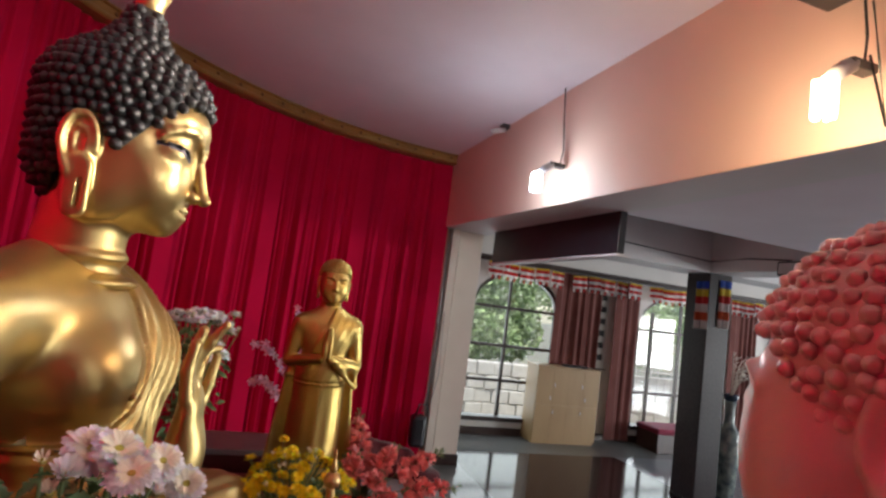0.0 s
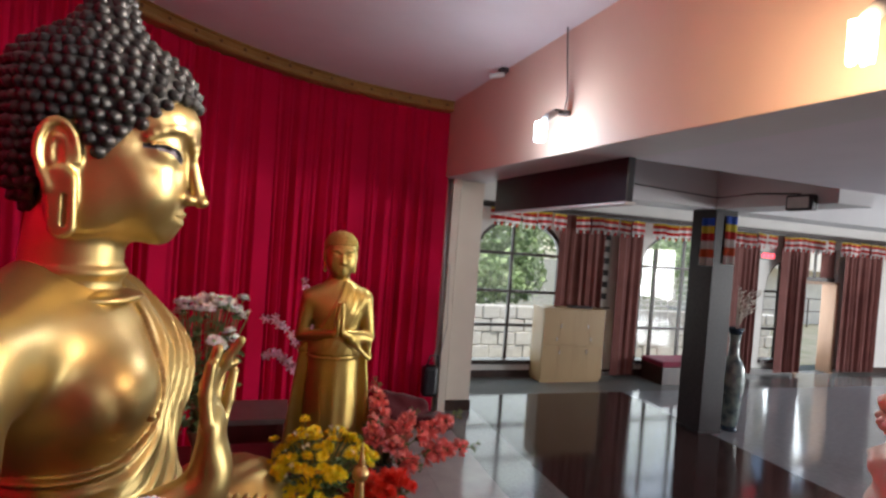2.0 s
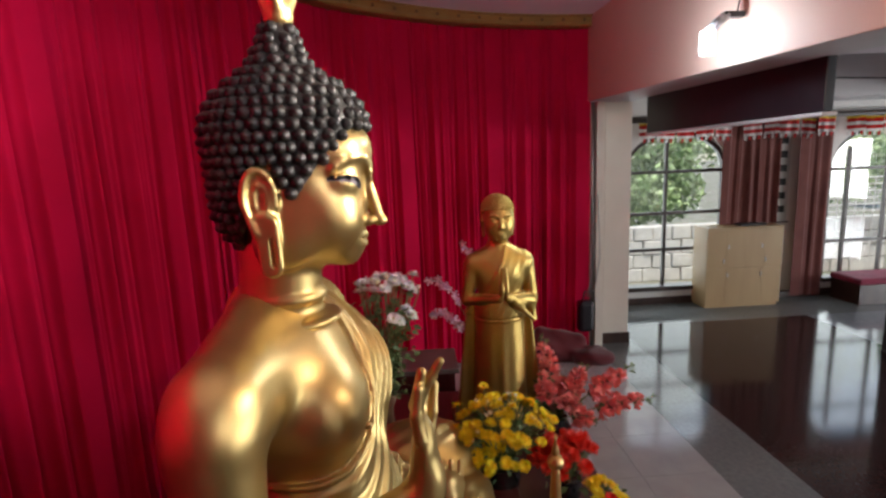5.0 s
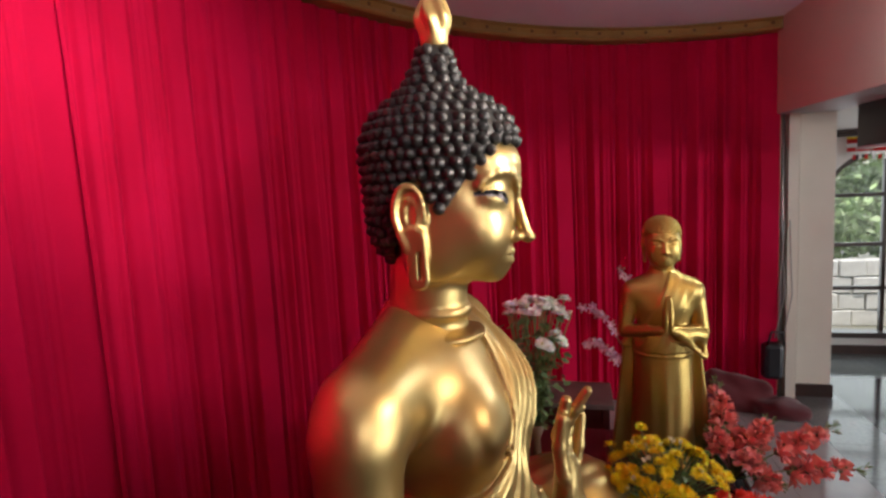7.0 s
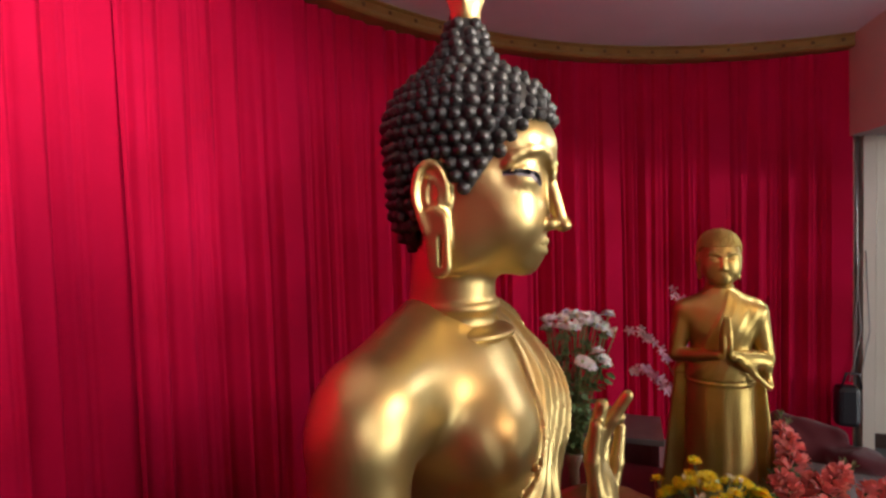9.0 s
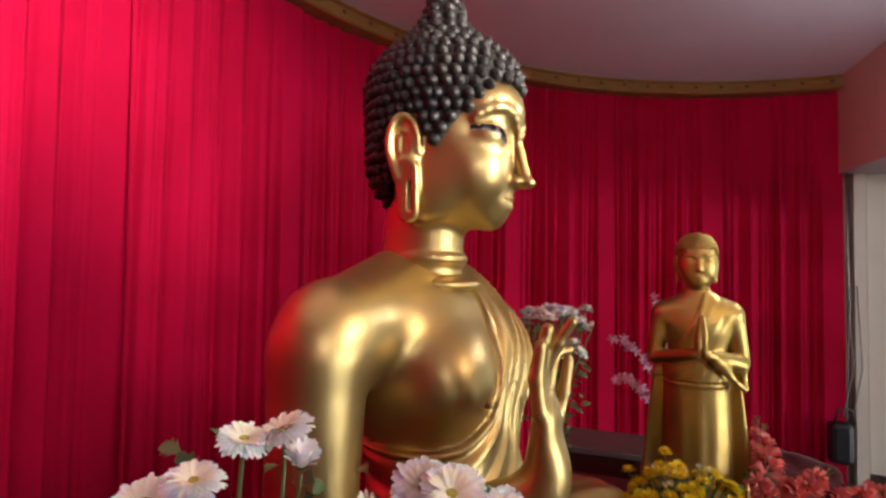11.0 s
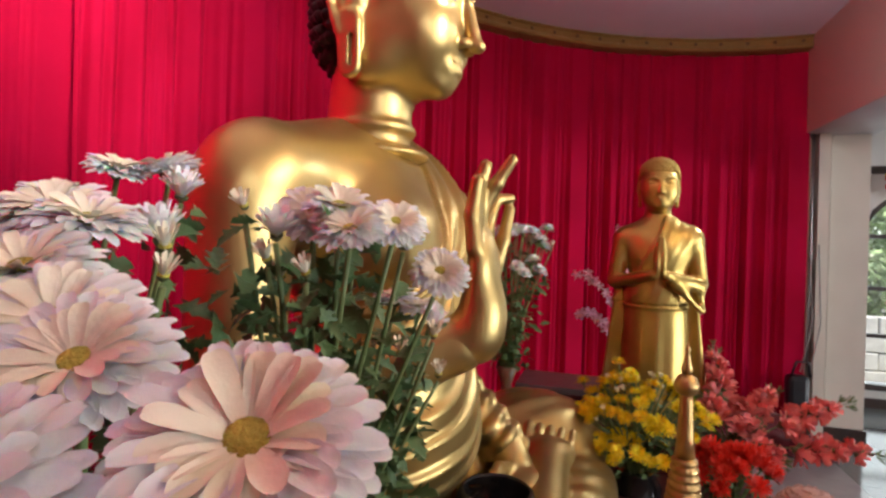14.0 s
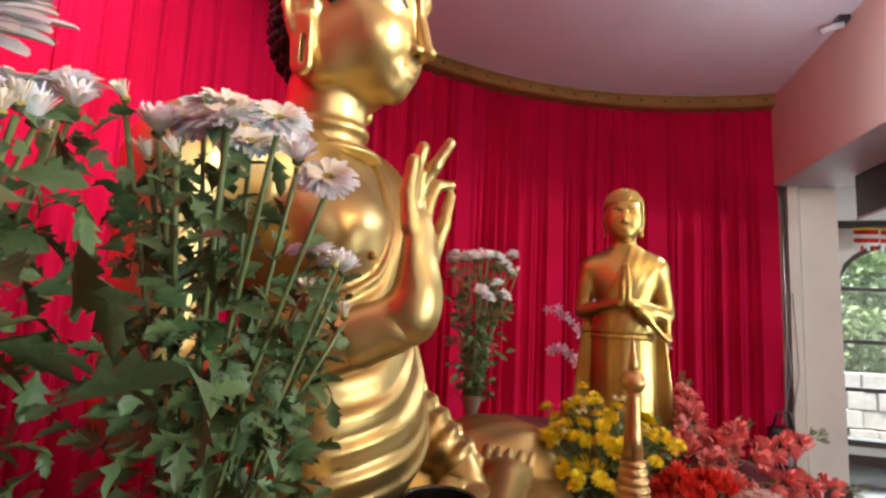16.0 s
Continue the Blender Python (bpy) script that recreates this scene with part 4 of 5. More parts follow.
def bouquet(label, base, mouth_z, vase_profile, vase_mat, heads, meshes, leaf_list, n_leaves, spread, leaf_z, seed, stem_r=0.0028, buds=0, category="flowers", group="", facing=None, dense=0, reach=9.0):
    """A vase of cut flowers. heads: places of the blooms; leaves fill the cone between the mouth and the blooms."""
    r = random.Random(seed)
    thing = empty("flower_vase", base)
    bpy.context.view_layer.update()
    loc = Matrix.Translation(base)
    part("vase", lathe(vase_profile, 28), vase_mat, None, smooth=True, m=loc).parent = thing
    for o in [o for o in scene.objects if o.parent == thing]:
        o.matrix_parent_inverse = Matrix.Identity(4)
        o.matrix_basis = Matrix.Identity(4)
    mouth = Vector((0, 0, mouth_z - base[2]))

    def stem(tip):
        mid = mouth.lerp(tip, 0.55) + Vector((r.uniform(-0.012, 0.012), r.uniform(-0.012, 0.012), 0.02))
        a = mouth + Vector((r.uniform(-0.02, 0.02), r.uniform(-0.02, 0.02), -0.04))
        pts = [a.lerp(mid, k / 3) for k in range(3)] + [mid.lerp(tip, k / 3) for k in range(4)]
        part("stem", tube([tuple(p) for p in pts], stem_r, 6), STEM, thing, smooth=True)
        return (tip - mid).normalized()

    for h in heads:
        tip = Vector(h[:3]) - Vector(base)
        kind = h[3] if len(h) > 3 else 0
        d = stem(tip - Vector((0, 0, 0.008)))
        face = Vector(facing) if facing else Vector((0, 0, 0))
        d = (d * 0.7 + Vector((r.uniform(-0.45, 0.45), r.uniform(-0.45, 0.45), 0.55)) + face).normalized()
        o = new("flower" if kind < 3 else "flower_bud", (meshes[kind] if isinstance(meshes[kind], bpy.types.Mesh) else r.choice(meshes[kind])))
        o.parent = thing
        o.matrix_basis = toward(tip, d, r.uniform(0, 6), r.uniform(0.88, 1.12))
    tips = [Vector(h[:3]) - Vector(base) for h in heads]
    for k in range(n_leaves):
        tip = r.choice(tips)
        t = r.uniform(*leaf_z)
        p = mouth.lerp(tip, t) + Vector((r.gauss(0, spread), r.gauss(0, spread), r.gauss(0, spread * 0.6)))
        p.x = min(p.x, reach - 0.4 * max(0, p.x - reach))
        out = Vector((p.x - mouth.x, p.y - mouth.y, 0))
        out = (out.normalized() if out.length > 0.01 else Vector((1, 0, 0))) + Vector((r.uniform(-1, 1), r.uniform(-1, 1), r.uniform(-0.5, 0.9)))
        q = out.normalized().to_track_quat("X", "Z").to_matrix().to_4x4() @ Matrix.Rotation(r.uniform(-1.2, 1.2), 4, "X")
        o = new("leaf", r.choice(leaf_list))
        o.parent = thing
        o.matrix_basis = Matrix.Translation(p) @ q @ Matrix.Scale(r.uniform(0.6, 1.15), 4)
    if dense:
        bm = bmesh.new()
        for k in range(dense):
            p = mouth.lerp(r.choice(tips), r.uniform(leaf_z[0], leaf_z[1])) + Vector((r.gauss(0, spread), r.gauss(0, spread), r.gauss(0, spread * 0.6)))
            p.x = min(p.x, reach - 0.4 * max(0, p.x - reach))
            q = Euler((r.uniform(-1, 1), r.uniform(-1.2, 1.2), r.uniform(0, 6.28))).to_matrix().to_4x4()
            n0 = len(bm.verts)
            bm.from_mesh(r.choice(leaf_list))
            bm.verts.ensure_lookup_table()
            m = Matrix.Translation(p) @ q @ Matrix.Scale(r.uniform(0.5, 1.1), 4)
            for v in bm.verts[n0:]:
                v.co = m @ v.co
        tagged(part("foliage", bm, LEAF, thing, smooth=True), kind="stuff")
    return tagged(thing, label, category, group)


VASE_P = [(0.055, 0), (0.075, 0.02), (0.092, 0.12), (0.085, 0.24), (0.05, 0.36), (0.042, 0.42), (0.058, 0.45), (0.052, 0.452), (0.036, 0.42)]


def scatter(c, rad, n, seed, kinds):
    r = random.Random(seed)
    out = []
    for i in range(n):
        a, q = r.uniform(0, 6.283), math.sqrt(r.random())
        out.append((c[0] + rad[0] * q * math.cos(a), c[1] + rad[1] * q * math.sin(a), c[2] + rad[2] * (1 - q * q) + r.uniform(-0.02, 0.02), r.choice(kinds)))
    return out


KINDS = [DAISY, DAISY_WARM, DAISY_HALF, BUDS]
ALTAR = 0.86
heads_b = [(0.300, 0.985, 1.862, 0), (0.361, 0.987, 1.848, 0), (0.330, 0.955, 1.838, 0), (0.262, 1.000, 1.858, 0), (0.245, 0.960, 1.835, 2), (0.395, 1.03, 1.80, 0),
           (0.224, 0.938, 1.862, 3), (0.232, 0.965, 1.81, 3), (0.290, 1.040, 1.845, 0), (0.345, 1.05, 1.83, 2), (0.300, 0.93, 1.80, 3),
           (0.296, 1.245, 1.735, 0), (0.262, 1.23, 1.748, 0), (0.330, 1.20, 1.72, 2), (0.300, 1.16, 1.69, 3), (0.352, 1.17, 1.66, 3), (0.21, 1.02, 1.79, 3), (0.36, 1.12, 1.72, 3)]
bouquet("vase of pale pink chrysanthemums with dark green leaves", (0.215, 1.10, ALTAR), ALTAR + 0.44, VASE_P, VASE_CLAY, heads_b, KINDS, LEAVES, 290, 0.045, (0.25, 0.97), 5, group="chrysanthemum vases beside the seated statue", facing=(0.20, -0.85, 0.20), dense=420, reach=0.095)
heads_a = [(0.079, 0.987, 1.905, 0), (0.045, 0.95, 1.90, 0), (0.020, 0.90, 1.865, 0), (0.115, 0.97, 1.875, 2), (-0.03, 0.88, 1.84, 0), (0.14, 0.93, 1.83, 3), (0.165, 0.90, 1.83, 2),
           (0.11, 0.84, 1.845, 1), (0.175, 0.82, 1.835, 1), (0.05, 0.80, 1.83, 1), (0.20, 0.76, 1.80, 1), (0.12, 0.74, 1.80, 0), (0.27, 0.73, 1.775, 1), (0.33, 0.70, 1.765, 1),
           (0.445, 0.672, 1.755, 1), (0.37, 0.62, 1.735, 1), (0.30, 0.63, 1.75, 0), (0.22, 0.85, 1.82, 3), (0.25, 0.82, 1.80, 3), (0.19, 0.68, 1.76, 1), (0.02, 0.72, 1.78, 0), (0.40, 0.70, 1.70, 3), (0.08, 0.66, 1.75, 0), (0.43, 0.63, 1.66, 3)]
bouquet("vase of blush and white chrysanthemums, some still in bud", (0.16, 0.80, ALTAR), ALTAR + 0.44, VASE_P, VASE_CLAY, heads_a, KINDS, LEAVES, 300, 0.050, (0.15, 0.92), 6, group="chrysanthemum vases beside the seated statue", facing=(0.30, -0.75, 0.25), dense=420)
heads_w = [(x, y, z, k) for x, y, z, k in scatter((0.15, 2.83, 1.84), (0.17, 0.14, 0.10), 30, 7, (0, 0, 0, 2, 3))] + [(0.30, 2.88, 1.93, 0), (0.33, 2.87, 1.86, 3), (0.28, 2.80, 1.74, 0), (0.22, 2.75, 1.73, 0), (0.20, 2.70, 1.76, 0), (0.26, 2.76, 1.79, 0)]
bouquet("tall vase of white chrysanthemums behind the seated statue", (0.14, 2.86, ALTAR), 1.30, [(0.06, 0), (0.07, 0.02), (0.03, 0.10), (0.024, 0.36), (0.05, 0.44), (0.044, 0.445), (0.02, 0.40)], VASE_CLAY, heads_w, [SMALL, SMALL, DAISY_HALF, BUDS], SMALL_LEAVES, 290, 0.035, (0.02, 0.9), 8, dense=260)
heads_y = scatter((0.70, 2.60, 1.22), (0.23, 0.19, 0.15), 88, 9, (0, 0, 0, 0, 3)) + scatter((0.68, 2.50, 1.10), (0.19, 0.13, 0.06), 20, 19, (0,)) + [(0.488, 2.651, 1.313, 0), (0.95, 2.6, 1.235, 0), (0.62, 2.66, 1.40, 0)]
bouquet("dark vase of yellow chrysanthemums", (0.69, 2.60, ALTAR), 1.02, [(0.06, 0), (0.085, 0.03), (0.095, 0.10), (0.07, 0.15), (0.075, 0.16), (0.06, 0.155)], VASE_DARK, heads_y, [YEL, YEL, YEL, BUDS], SMALL_LEAVES, 200, 0.04, (0.2, 0.9), 10)
heads_r = scatter((1.0, 2.55, 1.06), (0.15, 0.16, 0.09), 34, 12, (0,)) + [(0.93, 2.5, 1.165, 0)]
bouquet("low vase of scarlet carnations", (1.0, 2.55, ALTAR), 0.96, [(0.05, 0), (0.07, 0.02), (0.075, 0.07), (0.06, 0.10), (0.065, 0.105), (0.05, 0.10)], VASE_DARK, heads_r, [CARN, CARN, CARN, CARN], SMALL_LEAVES, 60, 0.04, (0.2, 0.8), 13)
heads_y2 = scatter((1.13, 2.36, 0.98), (0.08, 0.09, 0.05), 16, 15, (0,)) + [(1.12, 2.30, 1.0, 1)]
bouquet("small vase of yellow blooms at the altar edge", (1.12, 2.37, ALTAR), 0.91, [(0.03, 0), (0.045, 0.02), (0.04, 0.05), (0.045, 0.06), (0.03, 0.055)], VASE_DARK, heads_y2, [YEL, CARN, YEL, BUDS], SMALL_LEAVES, 30, 0.03, (0.2, 0.8), 16)


def gladiolus():
    """Tall spikes, each with ruffled blooms along it."""
    base = Vector((1.10, 3.05, ALTAR))
    thing = empty("flower_vase", base)
    part("vase", lathe([(0.05, 0), (0.07, 0.02), (0.08, 0.08), (0.05, 0.14), (0.055, 0.15), (0.04, 0.145)], 24), VASE_DARK, thing, smooth=True)
    bloom = [daisy_mesh("bloom", 0.056, ((6, 1.0, 0.35), (5, 0.85, 0.65), (4, 0.6, 0.9)), (CORAL, CORAL, BUD), 100 + k, wide=2.6) for k in range(3)]
    shut = daisy_mesh("flower_bud", 0.030, ((5, 0.9, 1.4), (4, 0.8, 1.6)), (STEM, CORAL, STEM), 104, wide=1.3)
    tips = [(1.07, 3.30, 1.41), (1.31, 3.20, 1.24), (1.62, 3.20, 1.22), (1.76, 3.20, 0.995), (1.01, 3.15, 1.19), (1.20, 3.0, 1.12), (1.16, 3.25, 1.16), (1.32, 3.05, 0.96)]
    r = random.Random(4)
    for i, t in enumerate(tips):
        tip = Vector(t) - base
        start = Vector((0, 0, 0.12))
        ctrl = start.lerp(tip, 0.5) + Vector((0, 0, 0.06))
        pts = [start * (1 - s) ** 2 + ctrl * 2 * s * (1 - s) + tip * s * s for s in [k / 10 for k in range(11)]]
        part("stem", tube([tuple(p) for p in pts], 0.004, 6, taper=0.4), STEM, thing, smooth=True)
        n = 13
        for k in range(n):
            s = 0.40 + 0.60 * k / n
            p = start * (1 - s) ** 2 + ctrl * 2 * s * (1 - s) + tip * s * s
            d = (pts[-1] - pts[4]).normalized()
            side = d.orthogonal().normalized()
            side = Matrix.Rotation(k * 2.4 + i, 3, d) @ side
            o = new("flower_bud", shut) if k > 9 else new("bloom", r.choice(bloom))
            o.parent = thing
            o.matrix_basis = toward(p + side * 0.012, side + d * (1.1 if k < 10 else 2.2), r.uniform(0, 6), (1.05 if k < 10 else 1.2) - 0.62 * k / n)
    for k in range(16):
        a = r.uniform(0, 6.28)
        d = Vector((math.cos(a), math.sin(a), r.uniform(0.5, 1.6))).normalized()
        bm = bmesh.new()
        rows = []
        for j in range(5):
            s = j / 4
            p = Vector((0, 0, 0.12)) + d * 0.30 * s + Vector((0, 0, -0.08 * s * s))
            w = 0.010 * (1 - s) + 0.001
            side = d.cross(Vector((0, 0, 1))).normalized() * w
            rows.append((bm.verts.new(p - side), bm.verts.new(p + Vector((0, 0, 0.003))), bm.verts.new(p + side)))
        for a_, b_ in zip(rows, rows[1:]):
            for q in range(2):
                bm.faces.new((a_[q], a_[q + 1], b_[q + 1], b_[q]))
        part("blade_leaf", bm, LEAF, thing, smooth=True)
    return tagged(thing, "vase of coral red gladiolus spikes", "flowers")


gladiolus()


def orchids():
    base = Vector((0.72, 3.62, ALTAR))
    thing = empty("flower_vase", base)
    part("vase", lathe([(0.05, 0), (0.065, 0.02), (0.06, 0.2), (0.04, 0.3), (0.045, 0.31), (0.03, 0.3)], 24), VASE_CLAY, thing, smooth=True)
    bloom = [daisy_mesh("bloom", 0.030, ((5, 1.0, 0.15), (3, 0.6, 0.5)), (ORCHID, ORCHID, ORCHID), 120 + k, wide=2.2) for k in range(2)]
    r = random.Random(6)
    for t, n in (((0.41, 3.70, 1.71), 13), ((0.41, 3.70, 1.48), 12), ((0.63, 3.55, 1.97), 7), ((1.05, 3.58, 1.55), 9), ((0.66, 3.5, 1.74), 9), ((0.60, 3.62, 1.40), 8)):
        tip = Vector(t) - base
        start = Vector((0, 0, 0.28))
        ctrl = Vector((tip.x * 0.35, tip.y * 0.35, tip.z * 0.9 + 0.06))
        f = lambda s: start * (1 - s) ** 2 + ctrl * 2 * s * (1 - s) + tip * s * s
        part("stem", tube([tuple(f(k / 8)) for k in range(9)], 0.003, 6, taper=0.5), STEM, thing, smooth=True)
        for k in range(n):
            p = f(0.5 + 0.5 * k / (n - 1)) + Vector((r.uniform(-1, 1), r.uniform(-1, 1), r.uniform(-1, 1))) * 0.02
            o = new("bloom", r.choice(bloom))
            o.parent = thing
            o.matrix_basis = toward(p, (r.uniform(-0.6, 0.6), -1, r.uniform(-0.2, 0.8)), r.uniform(0, 6), r.uniform(0.7, 1.1))
    return tagged(thing, "vase of pink orchid sprays behind the standing statue", "flowers")


orchids()

# ---- altar and the things on it ----
ALTAR_CLOTH = mat("maroon_altar_cloth", (0.11, 0.012, 0.016), 0.75, 0, (0.085, 0.008, 0.012), 4, 0.15, 200, 0.2, sheen=0.3)
MAROON_WOOD = mat("maroon_lacquered_wood", (0.075, 0.014, 0.014), 0.35, 0, (0.05, 0.010, 0.010), 5, 0.08, 60, stretch=(1, 1, 0.2))
TERRA = mat("pale_terracotta", (0.52, 0.34, 0.29), 0.7, 0, (0.46, 0.29, 0.25), 18, 0.3, 90)
altar = empty("altar_table", (0.2, 1.8, 0))


def sub(name, lo, hi, material, parent, bevel=0.004, label=""):
    b = Vector(parent.location)
    return part(name, block(Vector(lo) - b, Vector(hi) - b, bevel), material, parent, label)


sub("tabletop", (-0.80, 0.65, ALTAR - 0.05), (1.22, 3.78, ALTAR), MAROON_WOOD, altar, 0.008)
sub("front_panel", (1.16, 0.66, 0.0), (1.19, 3.74, ALTAR - 0.05), MAROON_WOOD, altar)
sub("back_panel", (-0.77, 0.66, 0.0), (-0.74, 3.74, ALTAR - 0.05), MAROON_WOOD, altar)
for yy in (0.66, 3.71):
    sub("side_panel", (-0.74, yy, 0.0), (1.16, yy + 0.03, ALTAR - 0.05), MAROON_WOOD, altar)
tagged(altar, "long maroon lacquered altar table under the statues", "table")


def plinth(name, place_, size, h, label):
    """A turned-edge plinth with a base, a waist and a cap."""
    t = empty(name, place_)
    for nm, z0, z1, g in (("base", 0, 0.3 * h, 0.0), ("waist", 0.3 * h, 0.7 * h, -0.03), ("cap", 0.7 * h, h, 0.0)):
        part(nm, block((-size[0] - g, -size[1] - g, z0), (size[0] + g, size[1] + g, z1), 0.006), MAROON_WOOD, t)
    return tagged(t, label, "plinth")


plinth("plinth", (0.16, 1.82, ALTAR), (0.60, 0.92), 0.08, "low maroon plinth under the seated statue")
plinth("plinth", (0.795, 3.2, ALTAR), (0.29, 0.22), 0.14, "small maroon plinth under the standing statue")
plinth("plinth", (1.03, 0.375, 0), (0.34, 0.24), 0.5115, "small maroon plinth under the near statue")


def side_table():
    t = empty("side_table", (0.30, 4.20, 0))
    part("tabletop", block((-0.30, -0.22, 0.90), (0.30, 0.22, 0.94), 0.005), mat("grey_stone_top", (0.13, 0.115, 0.11), 0.30, 0, (0.10, 0.085, 0.08), 10), t)
    for a in (-0.27, 0.22):
        for b in (-0.19, 0.14):
            part("leg", block((a, b, 0), (a + 0.05, b + 0.05, 0.90), 0.004), MAROON_WOOD, t)
    part("apron", block((-0.25, -0.18, 0.50), (0.25, -0.16, 0.90), 0.003), MAROON_WOOD, t)
    return tagged(t, "dark wooden side table with a grey top", "table")


side_table()


def alms_bowl():
    t = empty("alms_bowl", (0.318, 1.775, 1.10))
    part("bowl", lathe([(0.03, 0), (0.07, 0.015), (0.103, 0.065), (0.105, 0.10), (0.092, 0.135), (0.084, 0.142), (0.080, 0.135), (0.094, 0.10), (0.09, 0.06), (0.05, 0.02), (0.0, 0.018)], 40), VASE_DARK, t, smooth=True)
    part("bowl_rest", lathe([(0.055, -0.012), (0.06, -0.004), (0.05, 0.004), (0.0, 0.004)], 28), GOLD_BRASS, t, smooth=True)
    return tagged(t, "glossy black alms bowl on the statue's lap", "bowl")


alms_bowl()


def stupa():
    """A small gilded tower: square steps, a ringed spire, a ball and a slender tip."""
    t = empty("model_stupa", (0.742, 1.80, ALTAR))
    for k, (s, z0, z1) in enumerate(((0.12, 0, 0.03), (0.105, 0.03, 0.06), (0.09, 0.06, 0.085))):
        part("step", block((-s, -s, z0), (s, s, z1), 0.003), GOLD_BRASS, t)
    part("bell", lathe([(0.088, 0.085), (0.090, 0.11), (0.080, 0.17), (0.072, 0.20), (0.068, 0.215)], 32), GOLD_BRASS, t, smooth=True)
    prof = []
    n = 17
    for k in range(n):
        z = 0.215 + 0.30 * k / n
        r = 0.066 - 0.040 * k / n
        prof += [(r * 0.90, z), (r, z + 0.004), (r, z + 0.010), (r * 0.90, z + 0.0145)]
    part("ringed_spire", lathe(prof, 32), GOLD_BRASS, t, smooth=True)
    part("mast", lathe([(0.022, 0.515), (0.018, 0.56), (0.014, 0.64), (0.013, 0.655)], 24), GOLD_BRASS, t, smooth=True)
    part("ball", lathe([(0.010, 0.652), (0.022, 0.660), (0.027, 0.672), (0.027, 0.68), (0.020, 0.695), (0.010, 0.702)], 24), GOLD_BRASS, t, smooth=True)
    part("tip", lathe([(0.009, 0.70), (0.013, 0.712), (0.009, 0.726), (0.004, 0.75), (0.006, 0.755), (0.001, 0.775)], 16), GOLD_BRASS, t, smooth=True)
    return tagged(t, "slender gilded model stupa with a ringed spire", "stupa")


stupa()


def small_bust():
    s = Sculpture()

    def f(p):
        d = ell(p, (0, 0, 0.385), (0.096, 0.096, 0.10))
        d = smin(d, ell(p, (0.02, 0, 0.34), (0.08, 0.08, 0.09)), 0.03)
        d = smin(d, limb(p, (0, 0, 0.2), (0, 0, 0.32), 0.06, 0.05), 0.03)
        d = smin(d, ell(p, (0, 0, 0.13), (0.10, 0.15, 0.12)), 0.04)
        return smax(d, -p[2], 0.004)
    v, fa = skin(f, (-0.13, -0.17, -0.01), (0.13, 0.17, 0.5), 0.006)
    s.add(v, fa)
    put_curls(s, f, (0, 0), np.arange(0.385, 0.484, 0.0075), 0.0085, 0.0042, lambda c: True, 0)
    ob = s.build("small_statue", [TERRA])
    ob.location = (1.0, 1.83, ALTAR)
    ob.scale = (0.86, 0.86, 0.97)
    return tagged(ob, "small pale terracotta figure with beaded hair", "statue")


small_bust()

# ---- the hall ----
DRAPE = mat("maroon_drape", (0.175, 0.060, 0.050), 0.8, 0, (0.13, 0.042, 0.036), 3, 0.1, 200, 0.2, sheen=0.2)
FRAME = mat("dark_window_frame", (0.035, 0.022, 0.018), 0.4, 0, (0.05, 0.03, 0.024), 6, 0.1, 60)


def clear_glass():
    m = bpy.data.materials.new("window_glass")
    m.use_nodes = True
    n, l = m.node_tree.nodes, m.node_tree.links
    n.remove(n["Principled BSDF"])
    tr, gl, mx = n.new("ShaderNodeBsdfTransparent"), n.new("ShaderNodeBsdfGlossy"), n.new("ShaderNodeMixShader")
    gl.inputs["Roughness"].default_value = 0.02
    mx.inputs[0].default_value = 0.05
    l.new(tr.outputs[0], mx.inputs[1])
    l.new(gl.outputs[0], mx.inputs[2])
    l.new(mx.outputs[0], n["Material Output"].inputs[0])
    return m


GLASS = clear_glass()


def arch_window(name, c, h, sill, spring, rise, bars, posts, label):
    t = empty(name, (c, WALL_Y + 0.10, 0))
    pts = [(-h, 0, sill), (-h, 0, spring)] + [(-h * math.cos(math.pi * k / 14), 0, spring + rise * math.sin(math.pi * k / 14)) for k in range(1, 14)] + [(h, 0, spring), (h, 0, sill)]
    bm = bmesh.new()
    # a flat moulded band that follows the opening
    def inset(p, g):
        return (p[0] * (1 - g / h), p[1], p[2] - (g if p[2] > spring else 0) * (p[2] - spring) / max(rise, 0.01))
    rows = []
    for p in pts:
        q = inset(p, 0.07)
        rows.append([bm.verts.new(v) for v in ((p[0], -0.05, p[2]), (q[0], -0.05, q[2]), (q[0], 0.03, q[2]), (p[0], 0.03, p[2]))])
    for a, b in zip(rows, rows[1:]):
        for k in range(4):
            bm.faces.new((a[k], a[(k + 1) % 4], b[(k + 1) % 4], b[k]))
    bmesh.ops.recalc_face_normals(bm, faces=bm.faces)
    part("window_frame", bm, FRAME, t)
    part("window_sill", block((-h, -0.16, sill - 0.03), (h, 0.05, sill + 0.045), 0.006), FRAME, t)
    for z in bars:
        part("transom", block((-h + 0.06, -0.03, z - 0.026), (h - 0.06, 0.02, z + 0.026), 0.004), FRAME, t)
    for x, z0, z1 in posts:
        part("mullion", block((x - 0.025, -0.035, z0), (x + 0.025, 0.022, z1), 0.004), FRAME, t)
    zs = [sill + 0.04] + sorted(bars) + [spring + rise * 0.86]
    for za, zb in zip(zs, zs[1:]):
        for xa, xb in ((-h + 0.06, 0), (0, h - 0.06)):
            g = part("pane", block((xa, 0.0, za), (xb, 0.006, zb)), GLASS, t)
            g.visible_shadow = False
    return tagged(t, label, "window", kind="structure")


arch_window("window_1", *WIN[0], (0.90, 1.50, 2.17), ((-0.13, 0.28, 2.80),), "arched window in a dark wooden frame, garden beyond")
